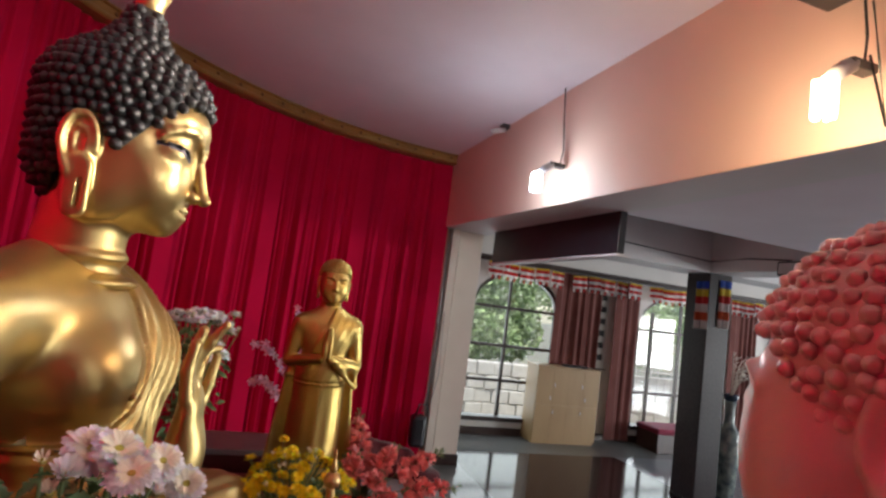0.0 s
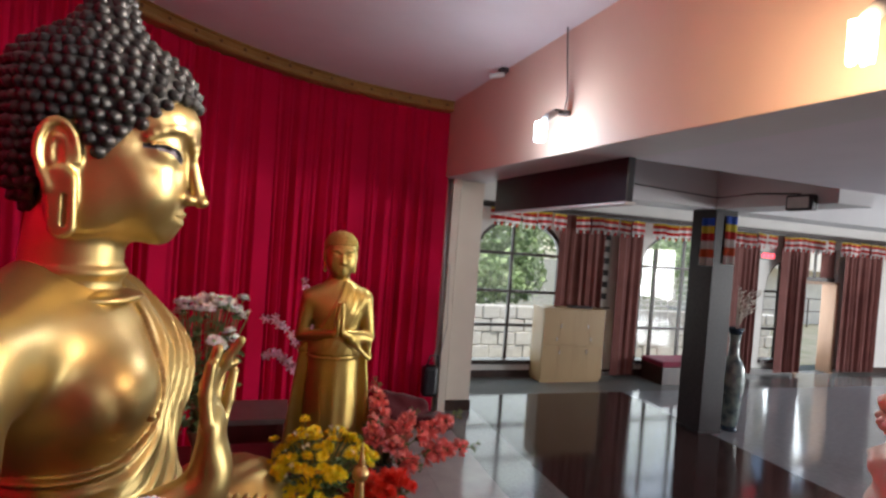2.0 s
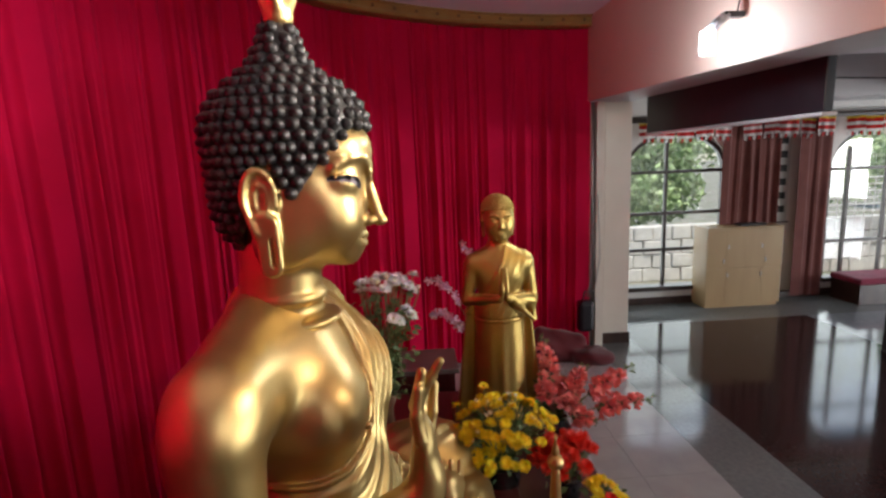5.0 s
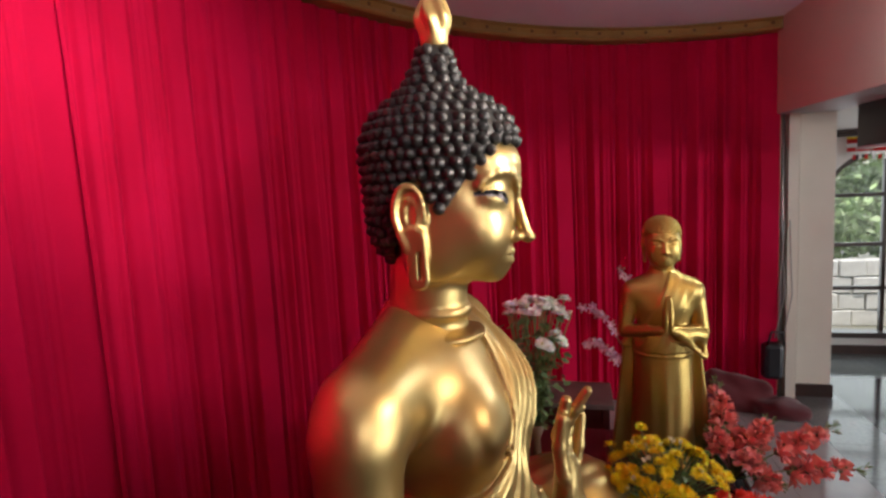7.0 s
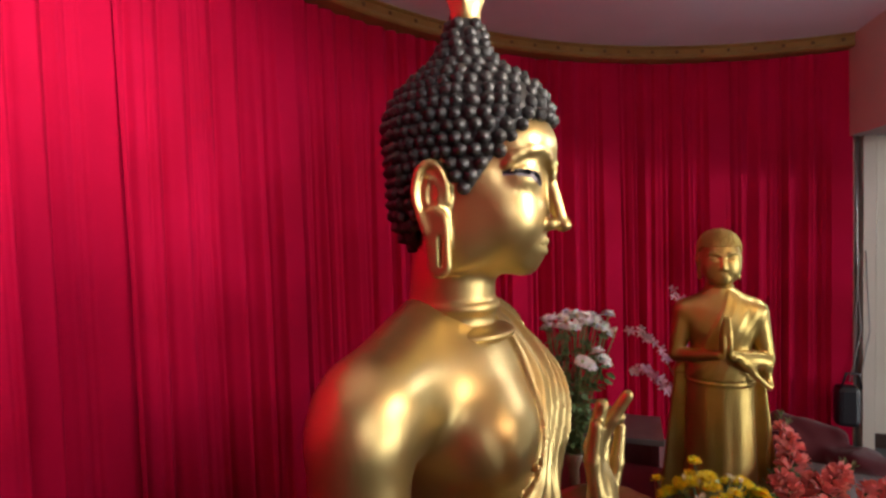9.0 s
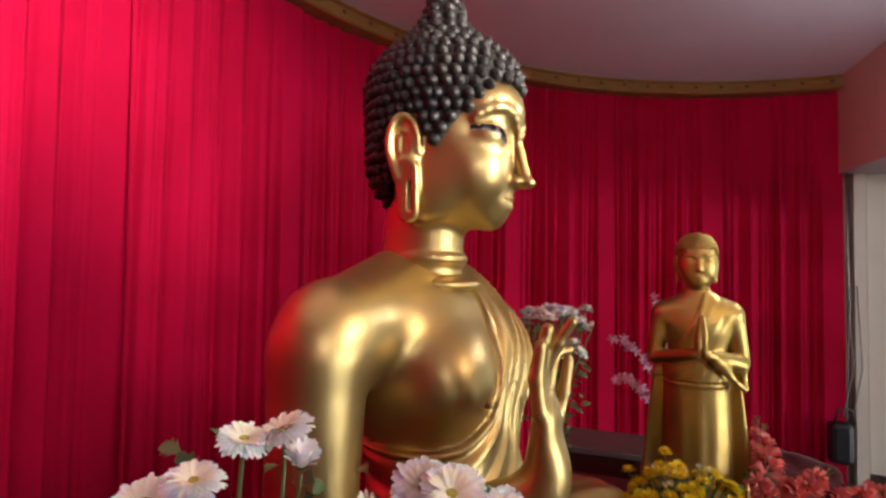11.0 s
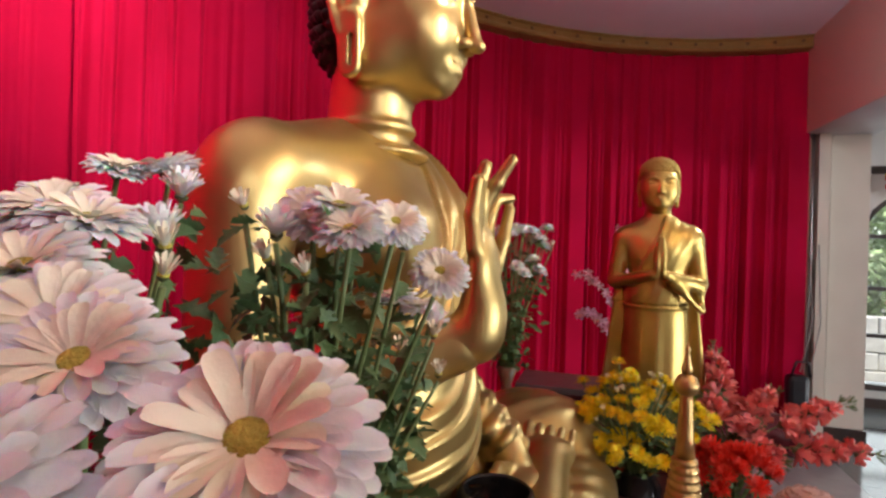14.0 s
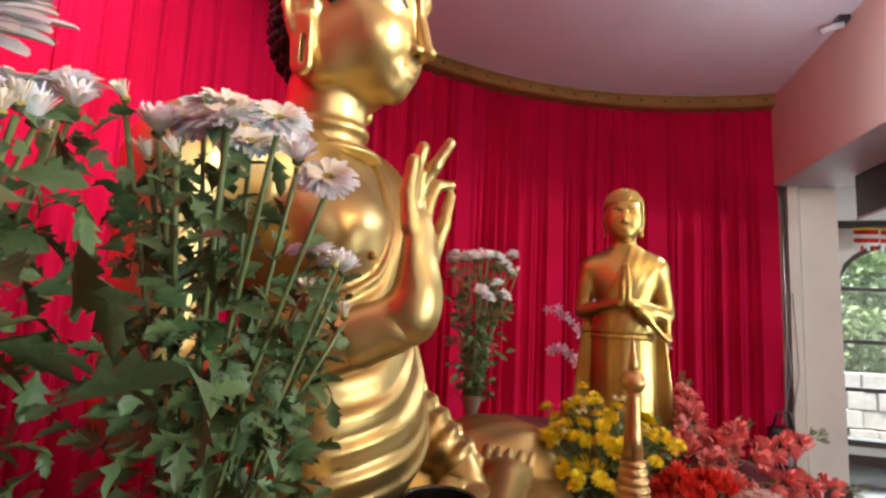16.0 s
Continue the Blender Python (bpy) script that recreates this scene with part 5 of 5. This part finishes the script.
arch_window("window_2", *WIN[1], (0.90, 2.10), ((-0.52, 0.28, 2.45), (0.15, 0.28, 2.78)), "arched window in a dark wooden frame, railing beyond")
arch_window("window_3", *WIN[2], (0.95, 1.75), ((0.0, 0.28, 2.38),), "narrow arched window in a dark wooden frame")
tw = empty("window_4", (11.80, WALL_Y + 0.10, 0))
part("window_frame", block((-0.56, -0.05, 2.03), (0.56, 0.03, 2.12), 0.004), FRAME, tw)
part("shutter", block((-0.56, -0.03, 2.12), (-0.22, 0.01, 2.75), 0.004), DRAPE, tw)
part("shutter", block((0.16, -0.03, 2.12), (0.56, 0.01, 2.75), 0.004), DRAPE, tw)
part("mullion", block((-0.05, -0.03, 2.12), (-0.01, 0.01, 2.75), 0.003), FRAME, tw)
tagged(tw, "small light above the open doorway", "window", kind="structure")
LIGHTWOOD = mat("pale_door_jamb", (0.45, 0.27, 0.17), 0.5, 0, (0.38, 0.22, 0.14), 6, 0.1, 50, stretch=(1, 1, 0.2))
td = empty("door_1", (11.80, WALL_Y, 0))
for xa in (-0.58, 0.50):
    part("jamb", block((xa, -0.04, 0), (xa + 0.09, 0.28, 2.03), 0.004), LIGHTWOOD, td)
part("lintel", block((-0.49, -0.04, 1.97), (0.50, 0.28, 2.028), 0.004), LIGHTWOOD, td)
tagged(td, "open doorway in a pale wooden frame", "door", kind="structure")

for p, q, z0, z1, seed in ((5.16, 6.12, 1.30, 2.93, 1), (6.42, 6.98, 0.06, 2.93, 2), (9.15, 9.85, 0.06, 2.93, 3), (10.45, 11.22, 0.06, 2.93, 4), (12.32, 13.55, 0.06, 2.93, 5)):
    ob = pleated("drape", line_curve((p, 8.20), (q, 8.20)), z0, z1, 0.035, 0.13, DRAPE, 60 + seed)
    tagged(ob, "maroon pleated window drape hanging from a rail" if z0 < 1 else "maroon drape gathered behind the cabinet", "drape", "maroon drapes along the window wall")
rail = empty("curtain_rail", (3.2, 8.2, 2.99))
part("rod", tube([(0, 0, 0), (13.2, 0, 0)], 0.018, 10), FRAME, rail, smooth=True)
part("pelmet", block((0, 0.02, -0.05), (13.2, 0.05, 0.05), 0.003), FRAME, rail)
tagged(rail, "long dark curtain rail under the ceiling", "rail")

FLAG = [mat("flag_" + n, c, 0.8, 0, tuple(v * 0.85 for v in c), 8, 0.05, 200, 0.2) for n, c in (("blue", (0.05, 0.12, 0.55)), ("yellow", (0.80, 0.62, 0.08)), ("red", (0.62, 0.05, 0.05)), ("white", (0.80, 0.76, 0.74)), ("orange", (0.72, 0.16, 0.07)))]


def flag_mesh(name, w, bands, fringe, seed):
    """A cloth flag of stripes with a notched lower edge. bands: (height, colour)."""
    r = random.Random(seed)
    bm = bmesh.new()
    n = 10
    z = 0.0
    ph = r.uniform(0, 6)
    y = lambda i, zz: 0.016 * math.sin(i * 1.1 + ph) * (0.4 + 2.5 * -zz)
    for hgt, c in bands:
        for i in range(n):
            x0, x1 = -w / 2 + w * i / n, -w / 2 + w * (i + 1) / n
            f = bm.faces.new([bm.verts.new(v) for v in ((x0, y(i, z), z), (x1, y(i + 1, z), z), (x1, y(i + 1, z - hgt), z - hgt), (x0, y(i, z - hgt), z - hgt))])
            f.material_index = c
        z -= hgt
    for k in range(fringe):
        x0 = -w / 2 + w * (k + 0.1) / fringe
        x1 = -w / 2 + w * (k + 0.62) / fringe
        f = bm.faces.new([bm.verts.new(v) for v in ((x0, 0, z), (x1, 0, z), (x1, 0.01, z - 0.06), (x0, 0.01, z - 0.06))])
        f.material_index = 2 if k % 2 else 3
    bmesh.ops.solidify(bm, geom=bm.faces[:], thickness=0.002)
    me = bpy.data.meshes.new(name)
    bm.to_mesh(me)
    bm.free()
    for m in FLAG:
        me.materials.append(m)
    return me


FM = [flag_mesh("flag", 0.27, ((0.03, 1), (0.055, 2), (0.05, 3), (0.055, 2), (0.04, 3)), 4, k) for k in range(4)]
string = empty("flag_string", (3.5, 8.12, 2.95))
part("cord", tube([(0, 0, 0), (4, 0, -0.03), (8, 0, -0.01), (12.6, 0, 0)], 0.004, 6), FRAME, string)
x, k = 0.42, 0
while x < 12.4:
    o = new("flag", FM[k % 4])
    o.parent = string
    o.matrix_basis = pose(x, 0, -0.02 - 0.01 * ((k * 7) % 3), 0, rng.uniform(-4, 4), rng.uniform(-10, 10))
    x += 0.30 + (0.16 if k % 5 == 4 else 0)
    k += 1
tagged(string, "string of striped red, white and yellow flags along the wall", "flags")

# pillar with flags on its two seen faces
pil = empty("pillar", (6.06, 5.70, 0))
part("shaft", block((-0.19, -0.20, 0.03), (0.19, 0.20, 2.98), 0.012), GRANITE, pil)
part("base", block((-0.195, -0.205, 0), (0.195, 0.205, 0.03), 0.004), GRANITE, pil)
tagged(pil, "square dark polished stone pillar", "pillar")
pf = flag_mesh("pillar_flag", 0.20, ((0.10, 0), (0.10, 1), (0.10, 2), (0.11, 3), (0.11, 4), (0.11, 3)), 0, 9)
for m in (pose(6.13, 5.478, 2.90, 0, 0, 0), pose(5.848, 5.60, 2.86, 0, 0, -90)):
    o = new("wall_flag", pf)
    o.matrix_world = m
    tagged(o, "striped cloth flag of five colours on the pillar", "flag", "flags hung on the pillar")

# cabinet
cab = empty("cabinet", (4.84, 7.92, 0))
part("body", block((0, 0.02, 0.05), (1.22, 0.41, 1.26), 0.004), CABWOOD, cab)
part("top", block((-0.012, 0.0, 1.26), (1.232, 0.415, 1.29), 0.004), CABWOOD, cab)
part("plinth", block((0.02, 0.04, 0), (1.20, 0.40, 0.05)), CABWOOD, cab)
for i in range(4):
    for z0, z1 in ((0.06, 0.645), (0.648, 1.25)):
        d = part("door", block((0.004 + 0.3035 * i, 0.0, z0), (0.3062 + 0.3035 * i, 0.02, z1), 0.001), CABWOOD, cab)
        hx = (0.27 if i % 2 == 0 else 0.035) + 0.304 * i
        hz = 0.50 if z0 < 0.3 else 0.95
        hz = hz if i in (1, 2) else hz - 0.22
        if (i in (1, 2)) or z0 > 0.3:
            part("handle", block((hx - 0.006, -0.014, hz), (hx + 0.006, 0.0, hz + 0.07), 0.003), STEEL, d, "steel bar handle")
tagged(cab, "pale wood-laminate cabinet with eight doors", "cabinet")
bk = empty("folded_cloth", (5.62, 8.08, 1.29))
part("cloth", block((-0.22, -0.08, 0), (0.22, 0.08, 0.035), 0.012), BLACK, bk)
tagged(bk, "dark folded cloth on the cabinet", "cloth")


def scroll():
    t = empty("hanging_scroll", (6.28, 8.335, 0))
    part("paper", block((-0.10, -0.006, 1.30), (0.10, 0.0, 2.78), 0.001), mat("grey_scroll_paper", (0.52, 0.49, 0.44), 0.8, 0, (0.44, 0.42, 0.38), 4), t)
    part("lower_rod", tube([(-0.14, -0.012, 1.28), (0.14, -0.012, 1.28)], 0.014, 10), FRAME, t, smooth=True)
    part("upper_rod", tube([(-0.12, -0.012, 2.79), (0.12, -0.012, 2.79)], 0.010, 10), FRAME, t, smooth=True)
    ink = mat("ink", (0.03, 0.03, 0.03), 0.8)
    for z in (2.60, 2.38, 2.16, 1.94, 1.72, 1.50):
        part("ink_mark", block((-0.055, -0.009, z - 0.06), (0.055, -0.0065, z + 0.05), 0.001), ink, t)
    return tagged(t, "tall narrow paper scroll with dark ink marks", "scroll")


scroll()
ck = empty("wall_clock", (10.18, 8.33, 2.50))
part("case", block((-0.23, -0.05, -0.08), (0.23, 0.0, 0.08), 0.006), BLACK, ck)
LED = glow("red_led", (1.0, 0.03, 0.06), 3.0)
for xx in (-0.12, 0.0, 0.12):
    part("digit_bar", block((xx - 0.045, -0.056, -0.045), (xx + 0.045, -0.051, 0.045)), LED, ck, "glowing red digits")
tagged(ck, "black wall clock with red lit digits", "clock")


def big_vase():
    t = empty("floor_vase", (6.50, 5.62, 0))
    t.scale = (0.84, 0.84, 1.0)
    por = mat("blue_white_porcelain", (0.24, 0.29, 0.26), 0.15, 0, (0.035, 0.06, 0.07), 7, 0, 60, 0.6)
    dark = mat("dark_glaze", (0.015, 0.03, 0.05), 0.15, 0, (0.03, 0.05, 0.08), 8)
    part("body", lathe([(0.11, 0.06), (0.14, 0.10), (0.155, 0.35), (0.19, 0.62), (0.195, 0.80), (0.15, 0.93), (0.085, 1.02), (0.075, 1.18), (0.09, 1.32)], 36), por, t, smooth=True)
    part("foot", lathe([(0.13, 0), (0.135, 0.03), (0.11, 0.06)], 36), dark, t, smooth=True)
    part("lip", lathe([(0.09, 1.32), (0.12, 1.38), (0.125, 1.41), (0.10, 1.41), (0.075, 1.34)], 36), dark, t, smooth=True)
    pal = mat("white_dried_plume", (0.66, 0.62, 0.55), 0.8, 0, (0.55, 0.5, 0.42), 12)
    r = random.Random(2)
    for k in range(9):
        a, hgt = r.uniform(-1.2, 1.6), r.uniform(0.35, 0.85)
        d = Vector((math.cos(a) * r.uniform(0.1, 0.42), math.sin(a) * 0.12 - 0.1, hgt))
        pts = [Vector((0, 0, 1.36)).lerp(Vector((d.x * 0.5, d.y * 0.5, 1.36 + hgt * 0.6)), s / 3) for s in range(4)] + [Vector((d.x, d.y, 1.36 + hgt * 0.75))]
        part("plume", tube([tuple(p) for p in pts], 0.010, 6, taper=0.6), pal, t, smooth=True)
        for q in range(5):
            p = pts[2].lerp(pts[4], q / 5)
            e = p + Vector((r.uniform(0.03, 0.10), r.uniform(-0.05, 0.05), r.uniform(0.0, 0.07)))
            part("twig", tube([tuple(p), tuple(e)], 0.009, 5, taper=0.7), pal, t, smooth=True)
    return tagged(t, "tall porcelain floor vase with dried white plumes beside the pillar", "vase")


big_vase()


def low_seat(name, lo, hi, label):
    t = empty(name, ((lo[0] + hi[0]) / 2, (lo[1] + hi[1]) / 2, 0))
    sub("cushion", (lo[0], lo[1], hi[2] - 0.10), hi, mat("crimson_cushion", (0.24, 0.018, 0.05), 0.8, 0, (0.18, 0.012, 0.036), 6, 0.1, 150), t, 0.03)
    sub("frame", (lo[0] + 0.02, lo[1] + 0.02, lo[2]), (hi[0] - 0.02, hi[1] - 0.02, hi[2] - 0.10), DARKWOOD, t, 0.005)
    return tagged(t, label, "bench")


low_seat("low_bench", (7.15, 7.65, 0), (8.35, 8.25, 0.42), "low bench with a crimson cushion under the window")

# display board hung under the beam, floodlight, cables
bd = empty("display_board", (3.10, 4.97, 2.93))
part("panel", block((-0.04, -1.31, -0.21), (0.03, 1.31, 0.20), 0.008), BLACK, bd)
part("ledge", block((-0.05, -1.31, -0.235), (0.06, 1.31, -0.212), 0.003), SLAB, bd, "thin grey lower edge")
for yy in (-1.1, 1.1):
    part("bracket", block((0.0, yy - 0.02, 0.19), (0.02, yy + 0.02, 0.215)), STEEL, bd)
tagged(bd, "long dark display board hung under the beam", "board")
fl = empty("flood_light", (5.80, 4.30, 3.0))
part("housing", block((-0.06, -0.15, -0.09), (0.04, 0.15, 0.08), 0.02), BLACK, fl)
part("lens", block((-0.068, -0.12, -0.065), (-0.061, 0.12, 0.055), 0.003), mat("frosted_lens", (0.6, 0.6, 0.58), 0.3), fl)
tagged(fl, "black flood light, switched off, on the beam", "lamp")
PALE_CABLE = mat("pale_cable", (0.4, 0.38, 0.36), 0.6)
CABLE = mat("black_cable", (0.02, 0.02, 0.02), 0.6)


def cable(points, r, label, material=None):
    t = empty("cable", points[0])
    b = Vector(points[0])
    part("wire", tube([tuple(Vector(p) - b) for p in points], r, 6), material or CABLE, t, smooth=True)
    return tagged(t, label, "cable")


cable([(3.5, 5.47, 3.20), (4.5, 5.47, 3.17), (5.83, 5.46, 3.12), (5.835, 4.9, 3.14), (5.835, 4.35, 3.10)], 0.008, "thin dark cable stapled along the white beam")
pole = empty("steel_pole", (2.56, 6.66, 0))
part("tube", tube([(0, 0, 0.0), (0, 0, 4.0)], 0.014, 10), STEEL, pole, smooth=True)
tagged(pole, "thin steel curtain pole beside the column", "pole")
for k, (dx, sw) in enumerate(((-0.05, 0.05), (-0.02, -0.03), (0.03, 0.04))):
    cable([(2.58 + dx, 6.60, 2.0), (2.57 + dx + sw, 6.58, 1.2), (2.52 + dx, 6.56, 0.7)], 0.006, "loose pale cable hanging beside the curtain", PALE_CABLE)


def bulb(place_, colour, strength, label, floods):
    """A holder on a bracket with a bare bulb."""
    t = empty("beam_lamp", place_)
    part("bracket", block((0.10, -0.03, 0.13), (0.24, 0.03, 0.17), 0.006), BLACK, t)
    part("holder", tube([(0.13, 0, 0.15), (0.06, 0, 0.10), (0.02, 0, 0.055)], 0.032, 16), mat("grey_lamp_holder", (0.35, 0.35, 0.36), 0.4, 0, (0.25, 0.25, 0.26), 20), t, smooth=True)
    lit = glow("lit_bulb", colour, strength)
    for k in range(3):
        a = 2.09 * k
        ring = [(0.030 * math.cos(a + q), 0.030 * math.sin(a + q), z) for q, z in ((-0.35, 0.05), (-0.35, -0.07), (-0.2, -0.095), (0.2, -0.095), (0.35, -0.07), (0.35, 0.05))]
        g = part("bulb", tube(ring, 0.016, 10), lit, t, "glowing bulb", smooth=True)
        g.visible_shadow = False
    part("wire", tube([(0.20, 0, 0.17), (0.225, 0.01, 0.30), (0.205, 0.02, 0.55), (0.20, 0.05, 0.86)], 0.006, 6), CABLE, t, smooth=True)
    if floods:
        part("wire", tube([(0.16, -0.05, 0.4), (0.10, -0.12, 0.1), (0.18, -0.10, -0.12), (0.2, -0.02, 0.2)], 0.005, 6), CABLE, t, smooth=True)
    return tagged(t, label, "lamp", "bulbs along the beam")


bulb((2.36, 3.86, 3.24), (0.82, 0.92, 1.0), 26.0, "bare cool white bulb lit on a bracket of the beam", False)
bulb((2.36, 1.50, 3.13), (1.0, 0.80, 0.52), 26.0, "bare warm bulb lit on a bracket of the beam", True)
# unseen bulb, added at the spacing of the other two as a light source
bulb((2.36, -0.86, 3.22), (0.82, 0.92, 1.0), 26.0, "bare cool white bulb lit on a bracket of the beam", False)
cc = empty("security_camera", (2.50, 5.05, 4.02))
part("mount", block((-0.03, -0.05, 0.03), (0.05, 0.05, 0.075), 0.005), BLACK, cc)
part("body", tube([(-0.13, 0.02, -0.02), (0.02, 0.0, 0.02)], 0.028, 12), mat("white_plastic", (0.6, 0.6, 0.6), 0.4), cc, smooth=True)
part("arm", tube([(0.02, 0, 0.04), (-0.04, 0.0, 0.0)], 0.010, 8), BLACK, cc, smooth=True)
tagged(cc, "small white security camera under the ceiling", "camera")
sp = empty("speaker", (2.44, 1.50, 3.70))
part("box", block((-0.14, -0.16, -0.10), (0.12, 0.16, 0.16), 0.012), BLACK, sp)
part("bracket", block((0.12, -0.03, -0.02), (0.20, 0.03, 0.04), 0.004), BLACK, sp)
tagged(sp, "black loudspeaker fixed high on the beam", "speaker")

# heap of dark cloth and a bag behind the standing statue


def folded_cloth(p):
    d = limb(p, (-0.40, 0.05, 0.10), (0.42, 0.02, 0.02), 0.20, 0.10)
    d = smin(d, limb(p, (-0.30, 0.10, 0.22), (0.12, 0.08, 0.20), 0.17, 0.12), 0.08)
    d = smin(d, ell(p, (0.28, -0.12, 0.06), (0.28, 0.16, 0.12)), 0.06)
    d = d - 0.014 * np.sin(9 * p[0] + 14 * p[1] + 22 * p[2]) - 0.008 * np.sin(26 * p[0] - 17 * p[1] + 31 * p[2])
    return smax(d, 0.002 - p[2], 0.01)


hv, hf = skin(folded_cloth, (-0.70, -0.34, -0.02), (0.66, 0.36, 0.50), 0.017)
heap = Sculpture()
heap.add(hv, hf)
hp = heap.build("folded_cloth", [ALTAR_CLOTH])
hp.location = (2.12, 6.24, 0)
tagged(hp, "heap of dark maroon folded cloth on the floor by the curtain", "cloth")
bg = empty("black_bag", (2.40, 6.42, 0.30))
part("body", block((-0.10, -0.08, 0), (0.10, 0.08, 0.40), 0.05), BLACK, bg)
part("strap", tube([(-0.08, -0.1, 0.40), (-0.05, -0.13, 0.55), (0.05, -0.13, 0.55), (0.08, -0.1, 0.40)], 0.012, 8), BLACK, bg, smooth=True)
tagged(bg, "black bag standing on the heap of cloth", "bag")

# ---- floors ----


def tiles(name, x0, x1, y0, y1, nx, ny, material, z, label):
    """A floor of separate slabs with narrow recessed joints."""
    t = empty(name, (0, 0, 0))
    dx, dy = (x1 - x0) / nx, (y1 - y0) / ny
    me = bpy.data.meshes.new("tile")
    bm = block((-dx / 2 + 0.001, -dy / 2 + 0.001, -0.012), (dx / 2 - 0.001, dy / 2 - 0.001, 0.0))
    bm.to_mesh(me)
    bm.free()
    me.materials.append(material)
    for i in range(nx):
        for j in range(ny):
            o = new("tile", me)
            o.parent = t
            o.location = (x0 + dx * (i + 0.5), y0 + dy * (j + 0.5), z)
    return tagged(t, label, "floor", kind="structure")


tiles("floor_stage", -2.2, 2.60, -2.6, 6.8, 8, 16, TILE, 0.0, "pale polished tile floor round the altar")
tiles("floor_border", 2.60, 3.16, -6.9, 7.36, 1, 24, BORDER, 0.0, "grey polished stone border strip")
tiles("floor_dark", 3.16, 6.08, -6.9, 7.36, 5, 24, GRANITE_RED, 0.0, "mirror-polished dark maroon granite floor")
tiles("floor_grey", 6.08, 16.9, -6.9, 7.36, 14, 19, GREYTILE, 0.0, "polished pale grey granite floor")
tiles("floor_edge", 2.60, 16.9, 7.36, 8.33, 20, 1, BORDER, 0.0, "grey stone strip along the window wall")

# ---- outside ----
GARDEN = mat("garden_leaf", (0.27, 0.38, 0.16), 0.6, 0, (0.38, 0.46, 0.26), 3, 0.2, 30, 0.3, island=0.45)
STONE = mat("pale_garden_stone", (0.62, 0.60, 0.55), 0.85, 0, (0.50, 0.48, 0.44), 9, 0.4, 20)


def foliage(name, c, rad, n, size, seed, label):
    r = np.random.default_rng(seed)
    v, f = [], []
    for i in range(n):
        clump = r.normal(0, 1, 3)
        p = np.array(c) + np.array(rad) * clump / np.linalg.norm(clump) * r.random() ** 0.4
        a = r.normal(0, 1, 3)
        a /= np.linalg.norm(a)
        b = np.cross(a, r.normal(0, 1, 3))
        b /= np.linalg.norm(b)
        s = size * r.uniform(0.5, 1.3)
        k = len(v)
        v += [tuple(p - a * s), tuple(p + b * s * 0.4), tuple(p + a * s), tuple(p - b * s * 0.4)]
        f.append((k, k + 1, k + 2, k + 3))
    return tagged(raw(name, v, f, GARDEN, smooth=False), label, "foliage", kind="stuff")


for i, (c, rad) in enumerate((((4.0, 12.0, 2.6), (1.3, 0.9, 1.6)), ((5.3, 12.6, 3.2), (1.4, 1.0, 1.5)), ((4.3, 11.6, 1.0), (1.2, 0.5, 0.6)), ((6.2, 12.2, 1.6), (1.0, 0.6, 0.8)), ((9.5, 13.0, 1.9), (0.8, 0.6, 1.1)), ((12.6, 13.5, 2.8), (1.4, 0.8, 1.6)), ((2.8, 12.8, 3.6), (1.6, 1.0, 1.4)), ((6.6, 13.4, 3.2), (1.6, 0.9, 1.8)), ((8.2, 13.6, 3.4), (1.5, 0.8, 1.4)), ((5.0, 14.5, 4.6), (3.4, 1.2, 1.6)), ((11.0, 14.5, 4.4), (2.2, 1.0, 1.3)), ((15.0, 15.5, 2.6), (2.6, 1.0, 2.0)), ((6.0, 12.0, 2.9), (1.3, 0.7, 1.3)), ((4.9, 11.5, 1.5), (1.4, 0.5, 0.6)), ((11.4, 13.4, 2.0), (1.4, 0.7, 1.1)))):
    foliage("shrub", c, rad, 1500, 0.11, 200 + i, "sunlit green garden foliage outside the window")
gw = empty("garden_wall", (0, 10.9, -0.25))
for j in range(4):
    for i in range(26):
        part("stone", block((2.6 + 0.42 * i + 0.21 * (j % 2), -0.12 - 0.02 * ((i * 7 + j) % 3), 0.30 * j), (3.0 + 0.42 * i + 0.21 * (j % 2), 0.12, 0.30 * j + 0.285), 0.02), STONE, gw)
tagged(gw, "low pale stone garden wall outside", "wall")
gr = empty("garden_railing", (7.2, 10.6, 0.0))
for k in range(7):
    part("rail", tube([(0, 0, 0.95 + 0.14 * k), (3.4, 0, 0.95 + 0.14 * k)], 0.015, 6), STONE, gr)
for k in range(18):
    part("post", tube([(0.2 * k, 0, 0.0), (0.2 * k, 0, 1.8)], 0.012, 6), STONE, gr)
tagged(gr, "pale metal garden railing outside", "railing")


def facade():
    t = empty("neighbour_house", (0, 17.5, -0.25))
    wl = mat("pale_facade_paint", (0.62, 0.58, 0.50), 0.8, 0, (0.54, 0.50, 0.43), 2, 0.1, 30)
    part("wall", block((19.5, 0, 0), (34.0, 3, 5.6)), wl, t)
    part("balcony_slab", block((19.2, -1.2, 2.45), (34.0, 0.0, 2.65), 0.01), wl, t)
    part("parapet", block((19.2, -1.2, 2.65), (34.0, -1.08, 3.25), 0.01), wl, t)
    part("roof", block((19.2, -1.4, 5.6), (34.4, 3.2, 5.8), 0.01), wl, t)
    for k in range(14):
        part("railing_post", tube([(19.8 + 0.9 * k, -1.1, 0.0), (19.8 + 0.9 * k, -1.1, 1.25)], 0.03, 6), FRAME, t)
    for z in (0.7, 1.25):
        part("railing_bar", tube([(19.6, -1.1, z), (32.0, -1.1, z)], 0.025, 6), FRAME, t)
    return tagged(t, "pale two-storey house across the yard", "house")


facade()
